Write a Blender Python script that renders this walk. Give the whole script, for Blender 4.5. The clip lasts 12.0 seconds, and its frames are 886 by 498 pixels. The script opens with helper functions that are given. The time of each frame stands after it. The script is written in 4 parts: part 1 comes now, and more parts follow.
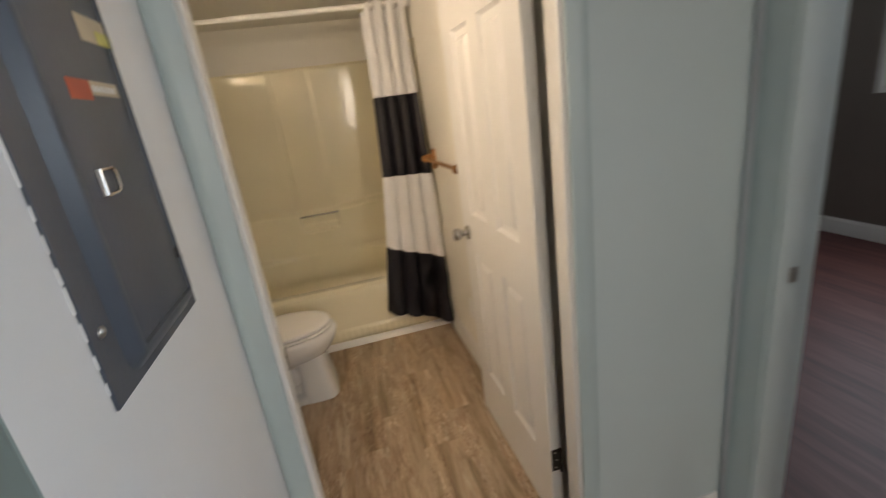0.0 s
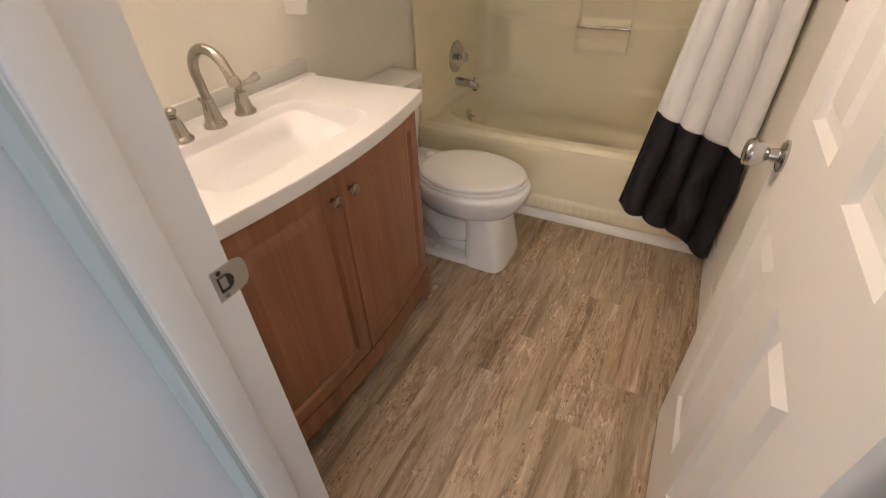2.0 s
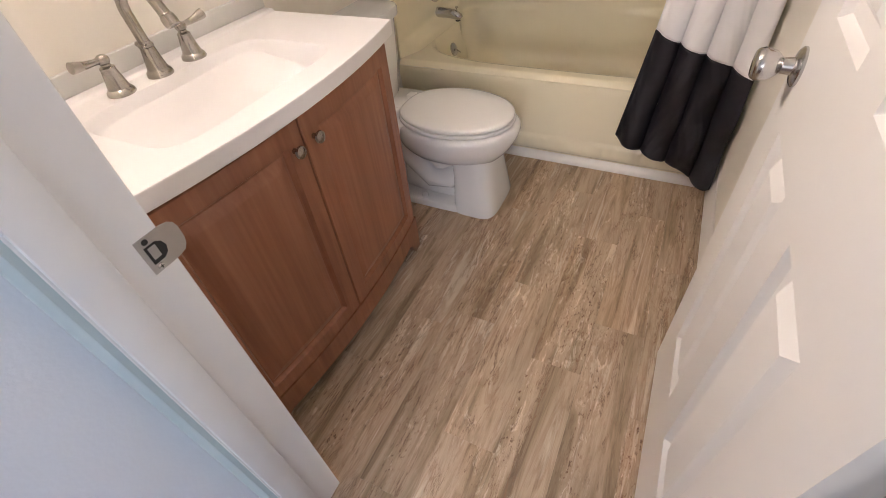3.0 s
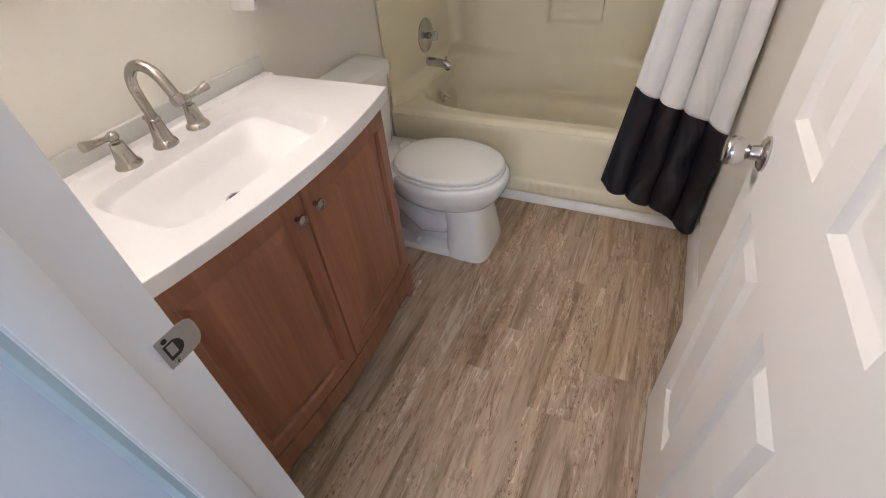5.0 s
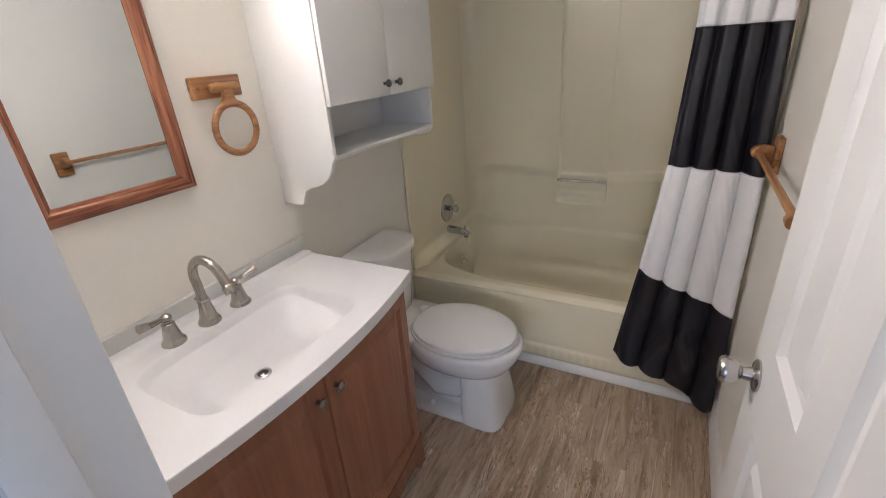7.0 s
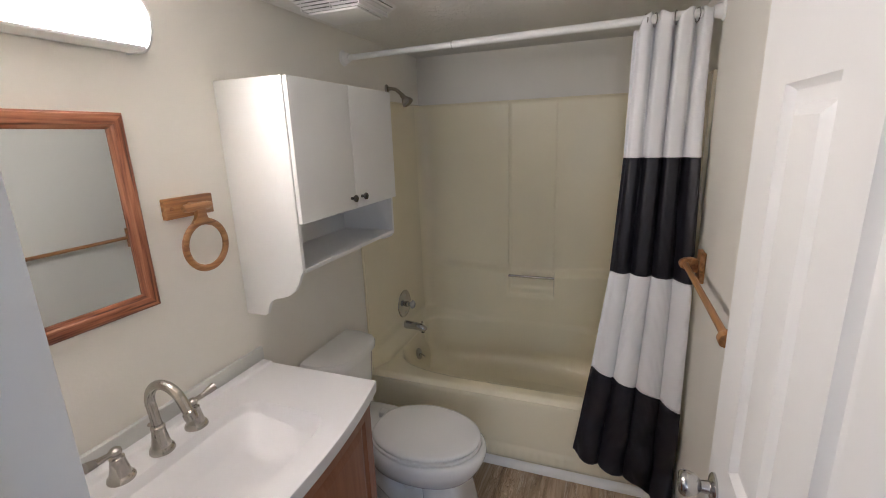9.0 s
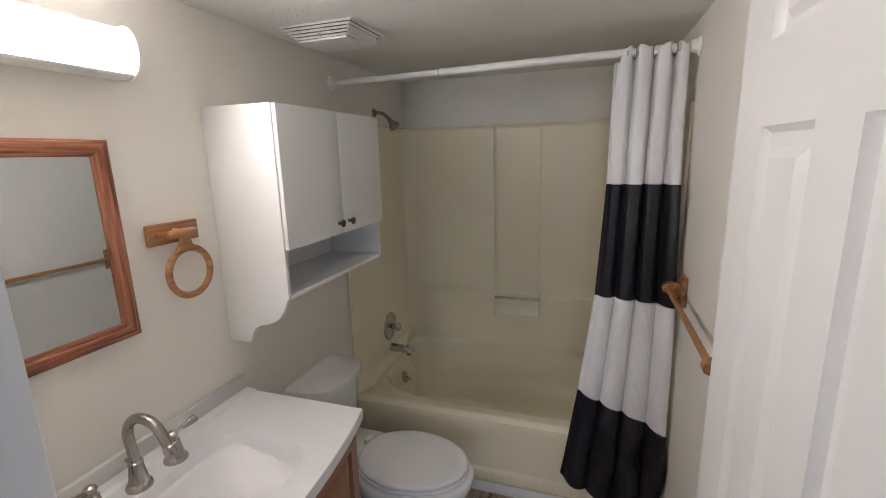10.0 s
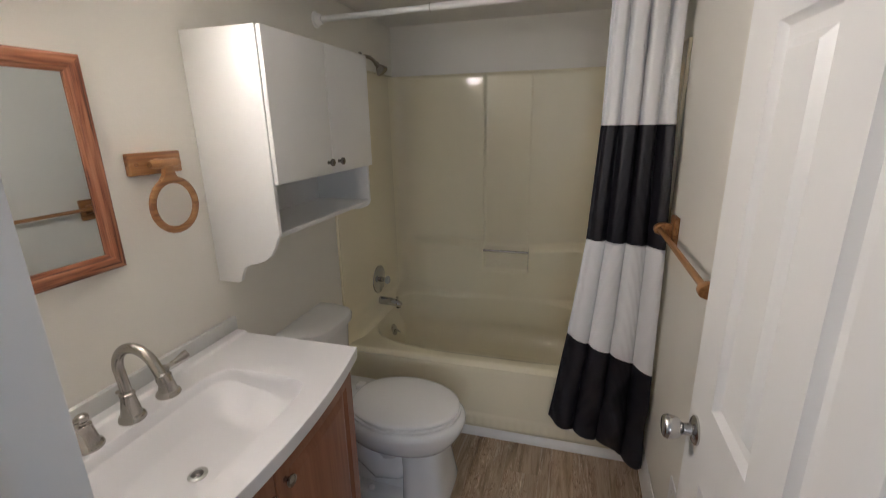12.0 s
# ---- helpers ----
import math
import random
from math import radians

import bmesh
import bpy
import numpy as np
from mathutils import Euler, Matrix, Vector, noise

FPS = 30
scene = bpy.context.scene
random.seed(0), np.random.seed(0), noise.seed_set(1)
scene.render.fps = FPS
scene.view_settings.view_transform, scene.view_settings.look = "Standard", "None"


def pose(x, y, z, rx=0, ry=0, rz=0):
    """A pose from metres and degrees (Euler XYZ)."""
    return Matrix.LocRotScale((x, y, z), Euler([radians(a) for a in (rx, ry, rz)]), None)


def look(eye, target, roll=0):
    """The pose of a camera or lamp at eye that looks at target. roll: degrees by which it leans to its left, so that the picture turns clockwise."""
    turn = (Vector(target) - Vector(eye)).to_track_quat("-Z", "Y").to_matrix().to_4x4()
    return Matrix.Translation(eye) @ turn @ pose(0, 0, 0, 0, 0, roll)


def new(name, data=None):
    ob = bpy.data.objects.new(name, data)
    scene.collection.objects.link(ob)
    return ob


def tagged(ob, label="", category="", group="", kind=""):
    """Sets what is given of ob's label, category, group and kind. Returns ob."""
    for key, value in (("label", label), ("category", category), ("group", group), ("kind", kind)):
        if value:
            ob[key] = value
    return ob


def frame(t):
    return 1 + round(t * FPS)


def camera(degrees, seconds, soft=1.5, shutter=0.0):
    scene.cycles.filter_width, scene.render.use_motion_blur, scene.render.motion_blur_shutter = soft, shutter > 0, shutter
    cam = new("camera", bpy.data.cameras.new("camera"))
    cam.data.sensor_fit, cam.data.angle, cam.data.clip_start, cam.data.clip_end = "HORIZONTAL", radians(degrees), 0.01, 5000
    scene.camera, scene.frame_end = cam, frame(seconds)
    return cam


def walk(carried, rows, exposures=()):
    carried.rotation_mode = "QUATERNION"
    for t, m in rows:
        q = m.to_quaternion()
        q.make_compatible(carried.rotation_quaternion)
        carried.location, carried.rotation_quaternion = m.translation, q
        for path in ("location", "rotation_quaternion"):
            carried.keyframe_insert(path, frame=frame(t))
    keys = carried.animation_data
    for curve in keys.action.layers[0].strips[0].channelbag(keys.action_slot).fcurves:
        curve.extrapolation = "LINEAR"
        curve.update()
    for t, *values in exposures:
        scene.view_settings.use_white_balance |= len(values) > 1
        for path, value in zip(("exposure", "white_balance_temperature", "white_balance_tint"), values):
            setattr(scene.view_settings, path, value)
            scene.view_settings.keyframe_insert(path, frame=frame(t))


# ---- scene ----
cam = camera(90.2, 12.0, soft=0.65, shutter=0.3)
PATH = [
    (0, (0.905, -1.113, 1.473), (1.32, 0.743, 0.857), -7.9),
    (0.4, (1.041, -1.038, 1.44), (0.705, 0.79, 0.702), -7.4),
    (0.8, (1.148, -0.91, 1.433), (0.423, 0.763, 0.611), -7.0),
    (1, (1.163, -0.799, 1.424), (0.343, 0.819, 0.582), -7.6),
    (1.2, (1.162, -0.667, 1.421), (0.307, 0.919, 0.553), -7.6),
    (1.5, (1.163, -0.499, 1.418), (0.328, 1.045, 0.459), -7.3),
    (2, (1.217, -0.322, 1.331), (0.444, 1.063, 0.113), -2.6),
    (2.5, (1.232, -0.253, 1.297), (0.473, 1.021, -0.045), -5.0),
    (3, (1.23, -0.24, 1.277), (0.511, 0.999, -0.119), -6.6),
    (5, (1.21, -0.213, 1.377), (0.507, 1.112, 0.054), -5.9),
    (5.5, (1.215, -0.205, 1.429), (0.448, 1.209, 0.24), -5.8),
    (6, (1.219, -0.206, 1.466), (0.395, 1.275, 0.404), -5.5),
    (6.5, (1.225, -0.203, 1.505), (0.361, 1.34, 0.571), -4.9),
    (7, (1.222, -0.208, 1.543), (0.346, 1.393, 0.726), -4.0),
    (7.2, (1.228, -0.205, 1.554), (0.344, 1.422, 0.8), -4.0),
    (8.8, (1.183, -0.256, 1.654), (0.474, 1.54, 1.132), -2.1),
    (9, (1.181, -0.257, 1.663), (0.492, 1.555, 1.172), -2.0),
    (9.5, (1.179, -0.259, 1.679), (0.522, 1.579, 1.246), -1.7),
    (10, (1.172, -0.259, 1.692), (0.545, 1.594, 1.275), -1.5),
    (10.5, (1.16, -0.245, 1.713), (0.557, 1.622, 1.324), -1.3),
    (11, (1.15, -0.235, 1.697), (0.572, 1.643, 1.323), -1.2),
    (11.5, (1.142, -0.244, 1.66), (0.582, 1.634, 1.258), -1.1),
    (12, (1.135, -0.273, 1.583), (0.588, 1.57, 1.033), -1.1),
]
LIGHTING = [
    (0, 0.38, 8750, 15), (0.6, 0.68, 8450, 16), (1.2, 0.70, 8600, 19), (2.0, 0.76, 7900, 20), (2.5, 1.04, 7200, 21), (3.2, 1.07, 6850, 20),
    (5, 0.88, 6300, 16), (6.5, 0.72, 6080, 16), (7.2, 0.47, 6020, 16), (9, 0.30, 6080, 15), (9.6, 0.12, 6050, 15), (10.5, 0.10, 6050, 15), (12, 0.04, 6200, 13),
]
walk(cam, [(t, look(eye, target, roll)) for t, eye, target, roll in PATH], LIGHTING)

# ---- world and light ----
world = bpy.data.worlds.new("sky")
scene.world = world
world.use_nodes = True
sky = world.node_tree.nodes.new("ShaderNodeTexSky")
sky.sky_type = "NISHITA"
sky.sun_disc = False
sky.sun_elevation, sky.sun_rotation = radians(38), radians(200)
world.node_tree.nodes["Background"].inputs["Strength"].default_value = 0.1
world.node_tree.links.new(sky.outputs["Color"], world.node_tree.nodes["Background"].inputs["Color"])

sun = new("sun", bpy.data.lights.new("sun", "SUN"))
sun.data.energy, sun.data.angle, sun.data.color = 2.0, radians(0.5), (1.0, 0.95, 0.88)
sun.matrix_world = look((0, -8, 6), (2, 0, 0))


def area_light(name, where, target, w, h, watts, colour):
    lamp = new(name, bpy.data.lights.new(name, "AREA"))
    lamp.data.shape, lamp.data.size, lamp.data.size_y = "RECTANGLE", w, h
    lamp.data.energy, lamp.data.color = watts, colour
    lamp.matrix_world = look(where, target)
    return lamp


DAY = (0.50, 0.71, 1.0)
area_light("daylight_bedroom", (4.91, 0.225, 1.565), (1.5, -0.2, 1.3), 2.3, 0.8, 33, DAY)
# added hall fill at an unseen, invented window
area_light("fill_hall", (1.97, -2.55, 1.55), (0.0, -2.2, 1.2), 1.2, 0.9, 8, DAY)
# added fill from behind the camera to brighten the tub and hall
area_light("fill_living", (1.72, -4.97, 1.5), (1.5, 0, 1.3), 0.40, 1.05, 17, (0.90, 0.95, 1.0))

# ---- helpers for meshes ----
ORIGIN = {}


def empty(name, where, label, category, group=""):
    ob = new(name)
    ob.location = where
    ob.empty_display_size = 0.05
    ORIGIN[ob.name] = Vector(where)
    return tagged(ob, label, category, group)


def finish(name, bm, material, parent=None, smooth=35):
    """One mesh object from a bmesh in world coordinates, with its origin at its own base."""
    bmesh.ops.recalc_face_normals(bm, faces=bm.faces[:])
    lo = Vector([min(v.co[i] for v in bm.verts) for i in range(3)])
    hi = Vector([max(v.co[i] for v in bm.verts) for i in range(3)])
    base = Vector(((lo.x + hi.x) / 2, (lo.y + hi.y) / 2, lo.z))
    bmesh.ops.translate(bm, verts=bm.verts[:], vec=-base)
    me = bpy.data.meshes.new(name)
    bm.to_mesh(me)
    bm.free()
    for p in me.polygons:
        p.use_smooth = smooth > 0
    if smooth:
        me.set_sharp_from_angle(angle=radians(smooth))
    for m in material if isinstance(material, (list, tuple)) else [material]:
        me.materials.append(m)
    ob = new(name, me)
    ORIGIN[ob.name] = base
    ob.location = base - (ORIGIN[parent.name] if parent else Vector())
    ob.parent = parent
    return ob


def part(name, bm, material, parent, label="", smooth=35):
    ob = finish(name, bm, material, parent, smooth)
    if label:
        ob["label"] = label
    return ob


def single(name, bm, material, label, category, group="", smooth=35):
    return tagged(finish(name, bm, material, None, smooth), label, category, group)


def structure(name, bm, material, label="", smooth=0):
    return tagged(finish(name, bm, material, None, smooth), label, kind="structure")


def box(x0, y0, z0, x1, y1, z1, bevel=0.0, seg=2, bm=None):
    mine = bmesh.new()
    bmesh.ops.create_cube(mine, size=1)
    for v in mine.verts:
        v.co = Vector(((x0 + x1) / 2 + v.co.x * (x1 - x0), (y0 + y1) / 2 + v.co.y * (y1 - y0), (z0 + z1) / 2 + v.co.z * (z1 - z0)))
    if bevel:
        bmesh.ops.bevel(mine, geom=mine.edges[:], offset=bevel, segments=seg, profile=0.5, affect="EDGES")
    if bm is None:
        return mine
    return merge(bm, mine)


def merge(bm, other):
    tmp = bpy.data.meshes.new("tmp")
    other.to_mesh(tmp)
    other.free()
    bm.from_mesh(tmp)
    bpy.data.meshes.remove(tmp)
    return bm


def loft(rings, bm=None, cap=True, closed=True):
    """Joins rings of points of equal count; closed: each ring is a loop."""
    bm = bm or bmesh.new()
    made = [[bm.verts.new(p) for p in ring] for ring in rings]
    n = len(rings[0])
    for a, b in zip(made, made[1:]):
        for i in range(n if closed else n - 1):
            j = (i + 1) % n
            bm.faces.new((a[i], a[j], b[j], b[i]))
    if cap:
        for ring in (made[0], made[-1]):
            bm.faces.new(ring)
    return bm


def basis(axis):
    axis = Vector(axis).normalized()
    side = axis.orthogonal().normalized()
    return axis, side, axis.cross(side)


def lathe(profile, where, axis=(0, 0, 1), n=24, bm=None, cap=True):
    """Turns (radius, height) pairs round an axis."""
    a, s, u = basis(axis)
    where = Vector(where)
    rings = [[where + a * h + (s * math.cos(k * math.tau / n) + u * math.sin(k * math.tau / n)) * max(r, 1e-4) for k in range(n)] for r, h in profile]
    return loft(rings, bm, cap)


def tube(points, radii, n=14, bm=None):
    points = [Vector(p) for p in points]
    if not isinstance(radii, (list, tuple)):
        radii = [radii] * len(points)
    rings, side = [], None
    for i, p in enumerate(points):
        way = (points[min(i + 1, len(points) - 1)] - points[max(i - 1, 0)]).normalized()
        side = way.orthogonal().normalized() if side is None else (side - way * side.dot(way)).normalized()
        up = way.cross(side)
        rings.append([p + (side * math.cos(k * math.tau / n) + up * math.sin(k * math.tau / n)) * radii[i] for k in range(n)])
    return loft(rings, bm)


def arc(centre, u, v, r, a0, a1, n):
    c, u, v = Vector(centre), Vector(u), Vector(v)
    return [c + (u * math.cos(radians(a0 + (a1 - a0) * k / n)) + v * math.sin(radians(a0 + (a1 - a0) * k / n))) * r for k in range(n + 1)]


def torus(centre, normal, r, thick, n=48, m=10, flat=1.0, bm=None):
    bm = bm or bmesh.new()
    a, s, u = basis(normal)
    c = Vector(centre)
    rings = []
    for k in range(n):
        out = s * math.cos(k * math.tau / n) + u * math.sin(k * math.tau / n)
        rings.append([bm.verts.new(c + out * (r + thick * math.cos(j * math.tau / m)) + a * thick * flat * math.sin(j * math.tau / m)) for j in range(m)])
    for k in range(n):
        for j in range(m):
            bm.faces.new((rings[k][j], rings[(k + 1) % n][j], rings[(k + 1) % n][(j + 1) % m], rings[k][(j + 1) % m]))
    return bm


def prism(outline, axis, lo, hi, bevel=0.0):
    """Extrudes a flat outline of (u, v) pairs along an axis: x takes (y, z), y takes (x, z), z takes (x, y)."""
    def place(u, v, w):
        return {"x": (w, u, v), "y": (u, w, v), "z": (u, v, w)}[axis]
    bm = loft([[place(u, v, lo) for u, v in outline], [place(u, v, hi) for u, v in outline]])
    if bevel:
        bmesh.ops.recalc_face_normals(bm, faces=bm.faces[:])
        sharp = [e for e in bm.edges if len(e.link_faces) == 2 and e.calc_face_angle(0) > 0.6]
        bmesh.ops.bevel(bm, geom=sharp, offset=bevel, segments=2, profile=0.5, affect="EDGES")
    return bm


def superring(cx, cy, z, hx, hy, power, n=56, front=None):
    """A rounded-rectangle loop of points; front: another half length on the +x side."""
    out = []
    for k in range(n):
        c, s = math.cos(k * math.tau / n), math.sin(k * math.tau / n)
        r = (abs(c) ** power + abs(s) ** power) ** (-1 / power)
        out.append((cx + r * c * (front if front and c > 0 else hx), cy + r * s * hy, z))
    return out


def sheet(nu, nv, where, bm=None):
    """A grid of quads from a function of two numbers from 0 to 1."""
    bm = bm or bmesh.new()
    vs = [[bm.verts.new(where(i / nu, j / nv)) for j in range(nv + 1)] for i in range(nu + 1)]
    for i in range(nu):
        for j in range(nv):
            bm.faces.new((vs[i][j], vs[i + 1][j], vs[i + 1][j + 1], vs[i][j + 1]))
    return bm


def ease(a, b, x):
    t = min(1, max(0, (x - a) / (b - a)))
    return t * t * (3 - 2 * t)


# ---- materials ----
def nodes_of(name):
    m = bpy.data.materials.new(name)
    m.use_nodes = True
    return m, m.node_tree.nodes, m.node_tree.links, m.node_tree.nodes["Principled BSDF"]


def ramp_node(n, stops):
    r = n.new("ShaderNodeValToRGB")
    while len(r.color_ramp.elements) < len(stops):
        r.color_ramp.elements.new(0.5)
    for e, (at, c) in zip(r.color_ramp.elements, stops):
        e.position, e.color = at, (*c, 1)
    return r


def plain(name, colour, rough=0.5, metal=0.0, vary=0.06, scale=3.0, bump=0.02, grain=180.0, coat=0.0, stretch=(1, 1, 1), rough_vary=0.1):
    """A painted, moulded or metal surface with broad mottling, fine grain and uneven gloss."""
    m, n, l, p = nodes_of(name)
    co = n.new("ShaderNodeTexCoord")
    mp = n.new("ShaderNodeMapping")
    mp.inputs["Scale"].default_value = stretch
    l.new(co.outputs["Object"], mp.inputs["Vector"])
    big, fine = n.new("ShaderNodeTexNoise"), n.new("ShaderNodeTexNoise")
    big.inputs["Scale"].default_value, big.inputs["Detail"].default_value = scale, 5
    fine.inputs["Scale"].default_value, fine.inputs["Detail"].default_value = grain, 3
    for t in (big, fine):
        l.new(mp.outputs["Vector"], t.inputs["Vector"])
    lo, hi = [c * (1 - vary) for c in colour], [min(1, c * (1 + vary)) for c in colour]
    r = ramp_node(n, [(0.3, lo), (0.7, hi)])
    l.new(big.outputs["Fac"], r.inputs["Fac"])
    l.new(r.outputs["Color"], p.inputs["Base Color"])
    rr = n.new("ShaderNodeMapRange")
    rr.inputs["To Min"].default_value, rr.inputs["To Max"].default_value = rough * (1 - rough_vary), min(1, rough * (1 + rough_vary))
    l.new(big.outputs["Fac"], rr.inputs["Value"])
    l.new(rr.outputs["Result"], p.inputs["Roughness"])
    b = n.new("ShaderNodeBump")
    b.inputs["Strength"].default_value, b.inputs["Distance"].default_value = bump, 0.004
    l.new(fine.outputs["Fac"], b.inputs["Height"])
    l.new(b.outputs["Normal"], p.inputs["Normal"])
    p.inputs["Metallic"].default_value = metal
    p.inputs["Coat Weight"].default_value = coat
    return m


def wood(name, stops, along, ring=9.0, rough=0.4, fine=60.0, bump=0.05, stretch=0.08):
    """Timber grain that runs along one axis."""
    m, n, l, p = nodes_of(name)
    co, mp = n.new("ShaderNodeTexCoord"), n.new("ShaderNodeMapping")
    info = n.new("ShaderNodeObjectInfo")
    scale = [1.0, 1.0, 1.0]
    scale["xyz".index(along)] = stretch
    mp.inputs["Scale"].default_value = scale
    shift = n.new("ShaderNodeVectorMath")
    shift.operation = "SCALE"
    shift.inputs[0].default_value = (3.1, 7.3, 5.7)
    l.new(info.outputs["Random"], shift.inputs["Scale"])
    l.new(shift.outputs["Vector"], mp.inputs["Location"])
    l.new(co.outputs["Object"], mp.inputs["Vector"])
    a, b = n.new("ShaderNodeTexNoise"), n.new("ShaderNodeTexNoise")
    a.inputs["Scale"].default_value, a.inputs["Detail"].default_value, a.inputs["Distortion"].default_value = ring, 6, 0.6
    b.inputs["Scale"].default_value, b.inputs["Detail"].default_value = fine, 4
    for t in (a, b):
        l.new(mp.outputs["Vector"], t.inputs["Vector"])
    mix = n.new("ShaderNodeMath")
    mix.operation = "MULTIPLY_ADD"
    mix.inputs[1].default_value, mix.inputs[2].default_value = 0.35, 0.0
    l.new(b.outputs["Fac"], mix.inputs[0])
    add = n.new("ShaderNodeMath")
    add.operation = "MULTIPLY_ADD"
    add.inputs[1].default_value = 0.65
    l.new(a.outputs["Fac"], add.inputs[0])
    l.new(mix.outputs["Value"], add.inputs[2])
    r = ramp_node(n, stops)
    l.new(add.outputs["Value"], r.inputs["Fac"])
    l.new(r.outputs["Color"], p.inputs["Base Color"])
    p.inputs["Roughness"].default_value = rough
    bp = n.new("ShaderNodeBump")
    bp.inputs["Strength"].default_value, bp.inputs["Distance"].default_value = bump, 0.002
    l.new(add.outputs["Value"], bp.inputs["Height"])
    l.new(bp.outputs["Normal"], p.inputs["Normal"])
    return m


def travertine_plank(name):
    """Vinyl plank printed with travertine: bands of several tints, ragged broken veins, pits and pale flecks."""
    m, n, l, p = nodes_of(name)
    co, info = n.new("ShaderNodeTexCoord"), n.new("ShaderNodeObjectInfo")
    shift = n.new("ShaderNodeVectorMath")
    shift.operation = "SCALE"
    shift.inputs[0].default_value = (31.0, 17.0, 5.0)
    l.new(info.outputs["Random"], shift.inputs["Scale"])

    def noise(stretch, scale, detail, rough=0.5, twist=0.0):
        mp, t = n.new("ShaderNodeMapping"), n.new("ShaderNodeTexNoise")
        mp.inputs["Scale"].default_value = (1.0, stretch, 1.0)
        l.new(shift.outputs["Vector"], mp.inputs["Location"])
        l.new(co.outputs["Object"], mp.inputs["Vector"])
        l.new(mp.outputs["Vector"], t.inputs["Vector"])
        t.inputs["Scale"].default_value, t.inputs["Detail"].default_value = scale, detail
        t.inputs["Roughness"].default_value, t.inputs["Distortion"].default_value = rough, twist
        return t.outputs["Fac"]

    def mixed(kind, fac, a, b):
        x = n.new("ShaderNodeMixRGB")
        x.blend_type = kind
        if isinstance(fac, float):
            x.inputs["Fac"].default_value = fac
        else:
            l.new(fac, x.inputs["Fac"])
        l.new(a, x.inputs["Color1"])
        l.new(b, x.inputs["Color2"])
        return x.outputs["Color"]

    def ramped(fac, stops):
        r = ramp_node(n, stops)
        l.new(fac, r.inputs["Fac"])
        return r.outputs["Color"]

    band = ramped(noise(0.085, 15, 6, 0.64, 0.7), [(0.32, (0.25, 0.175, 0.115)), (0.40, (0.385, 0.29, 0.19)), (0.47, (0.52, 0.385, 0.27)), (0.53, (0.575, 0.445, 0.325)), (0.57, (0.48, 0.34, 0.235)), (0.64, (0.70, 0.59, 0.47))])
    wash = ramped(noise(0.25, 4.5, 3, 0.5, 0.4), [(0.36, (0.80, 0.81, 0.80)), (0.52, (1, 1, 1)), (0.66, (1.0, 0.95, 0.89))])
    colour = mixed("MULTIPLY", 0.9, band, wash)
    grain = ramped(noise(0.09, 62, 9, 0.72, 0.6), [(0.34, (0.50, 0.44, 0.39)), (0.45, (0.88, 0.86, 0.84)), (0.55, (1, 1, 1)), (0.68, (1, 1, 1))])
    colour = mixed("MULTIPLY", 0.75, colour, grain)
    # broken threads of rust brown, thin and ragged
    vein = ramped(noise(0.11, 22, 12, 0.72, 0.35), [(0.468, (0, 0, 0)), (0.480, (1, 1, 1)), (0.488, (1, 1, 1)), (0.500, (0, 0, 0))])
    where = ramped(noise(0.16, 13, 3, 0.5, 0.3), [(0.46, (0, 0, 0)), (0.56, (1, 1, 1))])
    veins = mixed("MULTIPLY", 1.0, vein, where)
    rust = ramped(noise(0.3, 30, 3), [(0.4, (0.15, 0.085, 0.05)), (0.6, (0.26, 0.14, 0.08))])
    dim = n.new("ShaderNodeMath")
    dim.operation = "MULTIPLY"
    dim.inputs[1].default_value = 0.9
    l.new(veins, dim.inputs[0])
    colour = mixed("MIX", dim.outputs["Value"], colour, rust)
    # pits and chalky flecks gather in strips
    strip = ramped(noise(0.12, 9, 3, 0.5, 0.4), [(0.48, (0, 0, 0)), (0.60, (1, 1, 1))])
    pits = ramped(noise(0.4, 120, 5, 0.7), [(0.38, (1, 1, 1)), (0.42, (0, 0, 0))])
    pitted = mixed("MULTIPLY", 1.0, pits, strip)
    colour = mixed("MIX", pitted, colour, rust)
    fleck = ramped(noise(0.24, 52, 9, 0.75, 0.9), [(0.54, (0, 0, 0)), (0.61, (0.25, 0.235, 0.21))])
    chalk = mixed("MULTIPLY", 1.0, fleck, ramped(noise(0.15, 9, 3, 0.5, 0.6), [(0.47, (0.06, 0.06, 0.06)), (0.58, (1, 1, 1))]))
    colour = mixed("ADD", 1.0, colour, chalk)
    each = n.new("ShaderNodeHueSaturation")
    rng = n.new("ShaderNodeMapRange")
    rng.inputs["To Min"].default_value, rng.inputs["To Max"].default_value = 0.91, 1.06
    l.new(info.outputs["Random"], rng.inputs["Value"])
    l.new(rng.outputs["Result"], each.inputs["Value"])
    l.new(colour, each.inputs["Color"])
    l.new(each.outputs["Color"], p.inputs["Base Color"])
    p.inputs["Roughness"].default_value = 0.42
    bp = n.new("ShaderNodeBump")
    bp.inputs["Strength"].default_value, bp.inputs["Distance"].default_value = 0.25, 0.0015
    bp.invert = True
    l.new(veins, bp.inputs["Height"])
    l.new(bp.outputs["Normal"], p.inputs["Normal"])
    return m


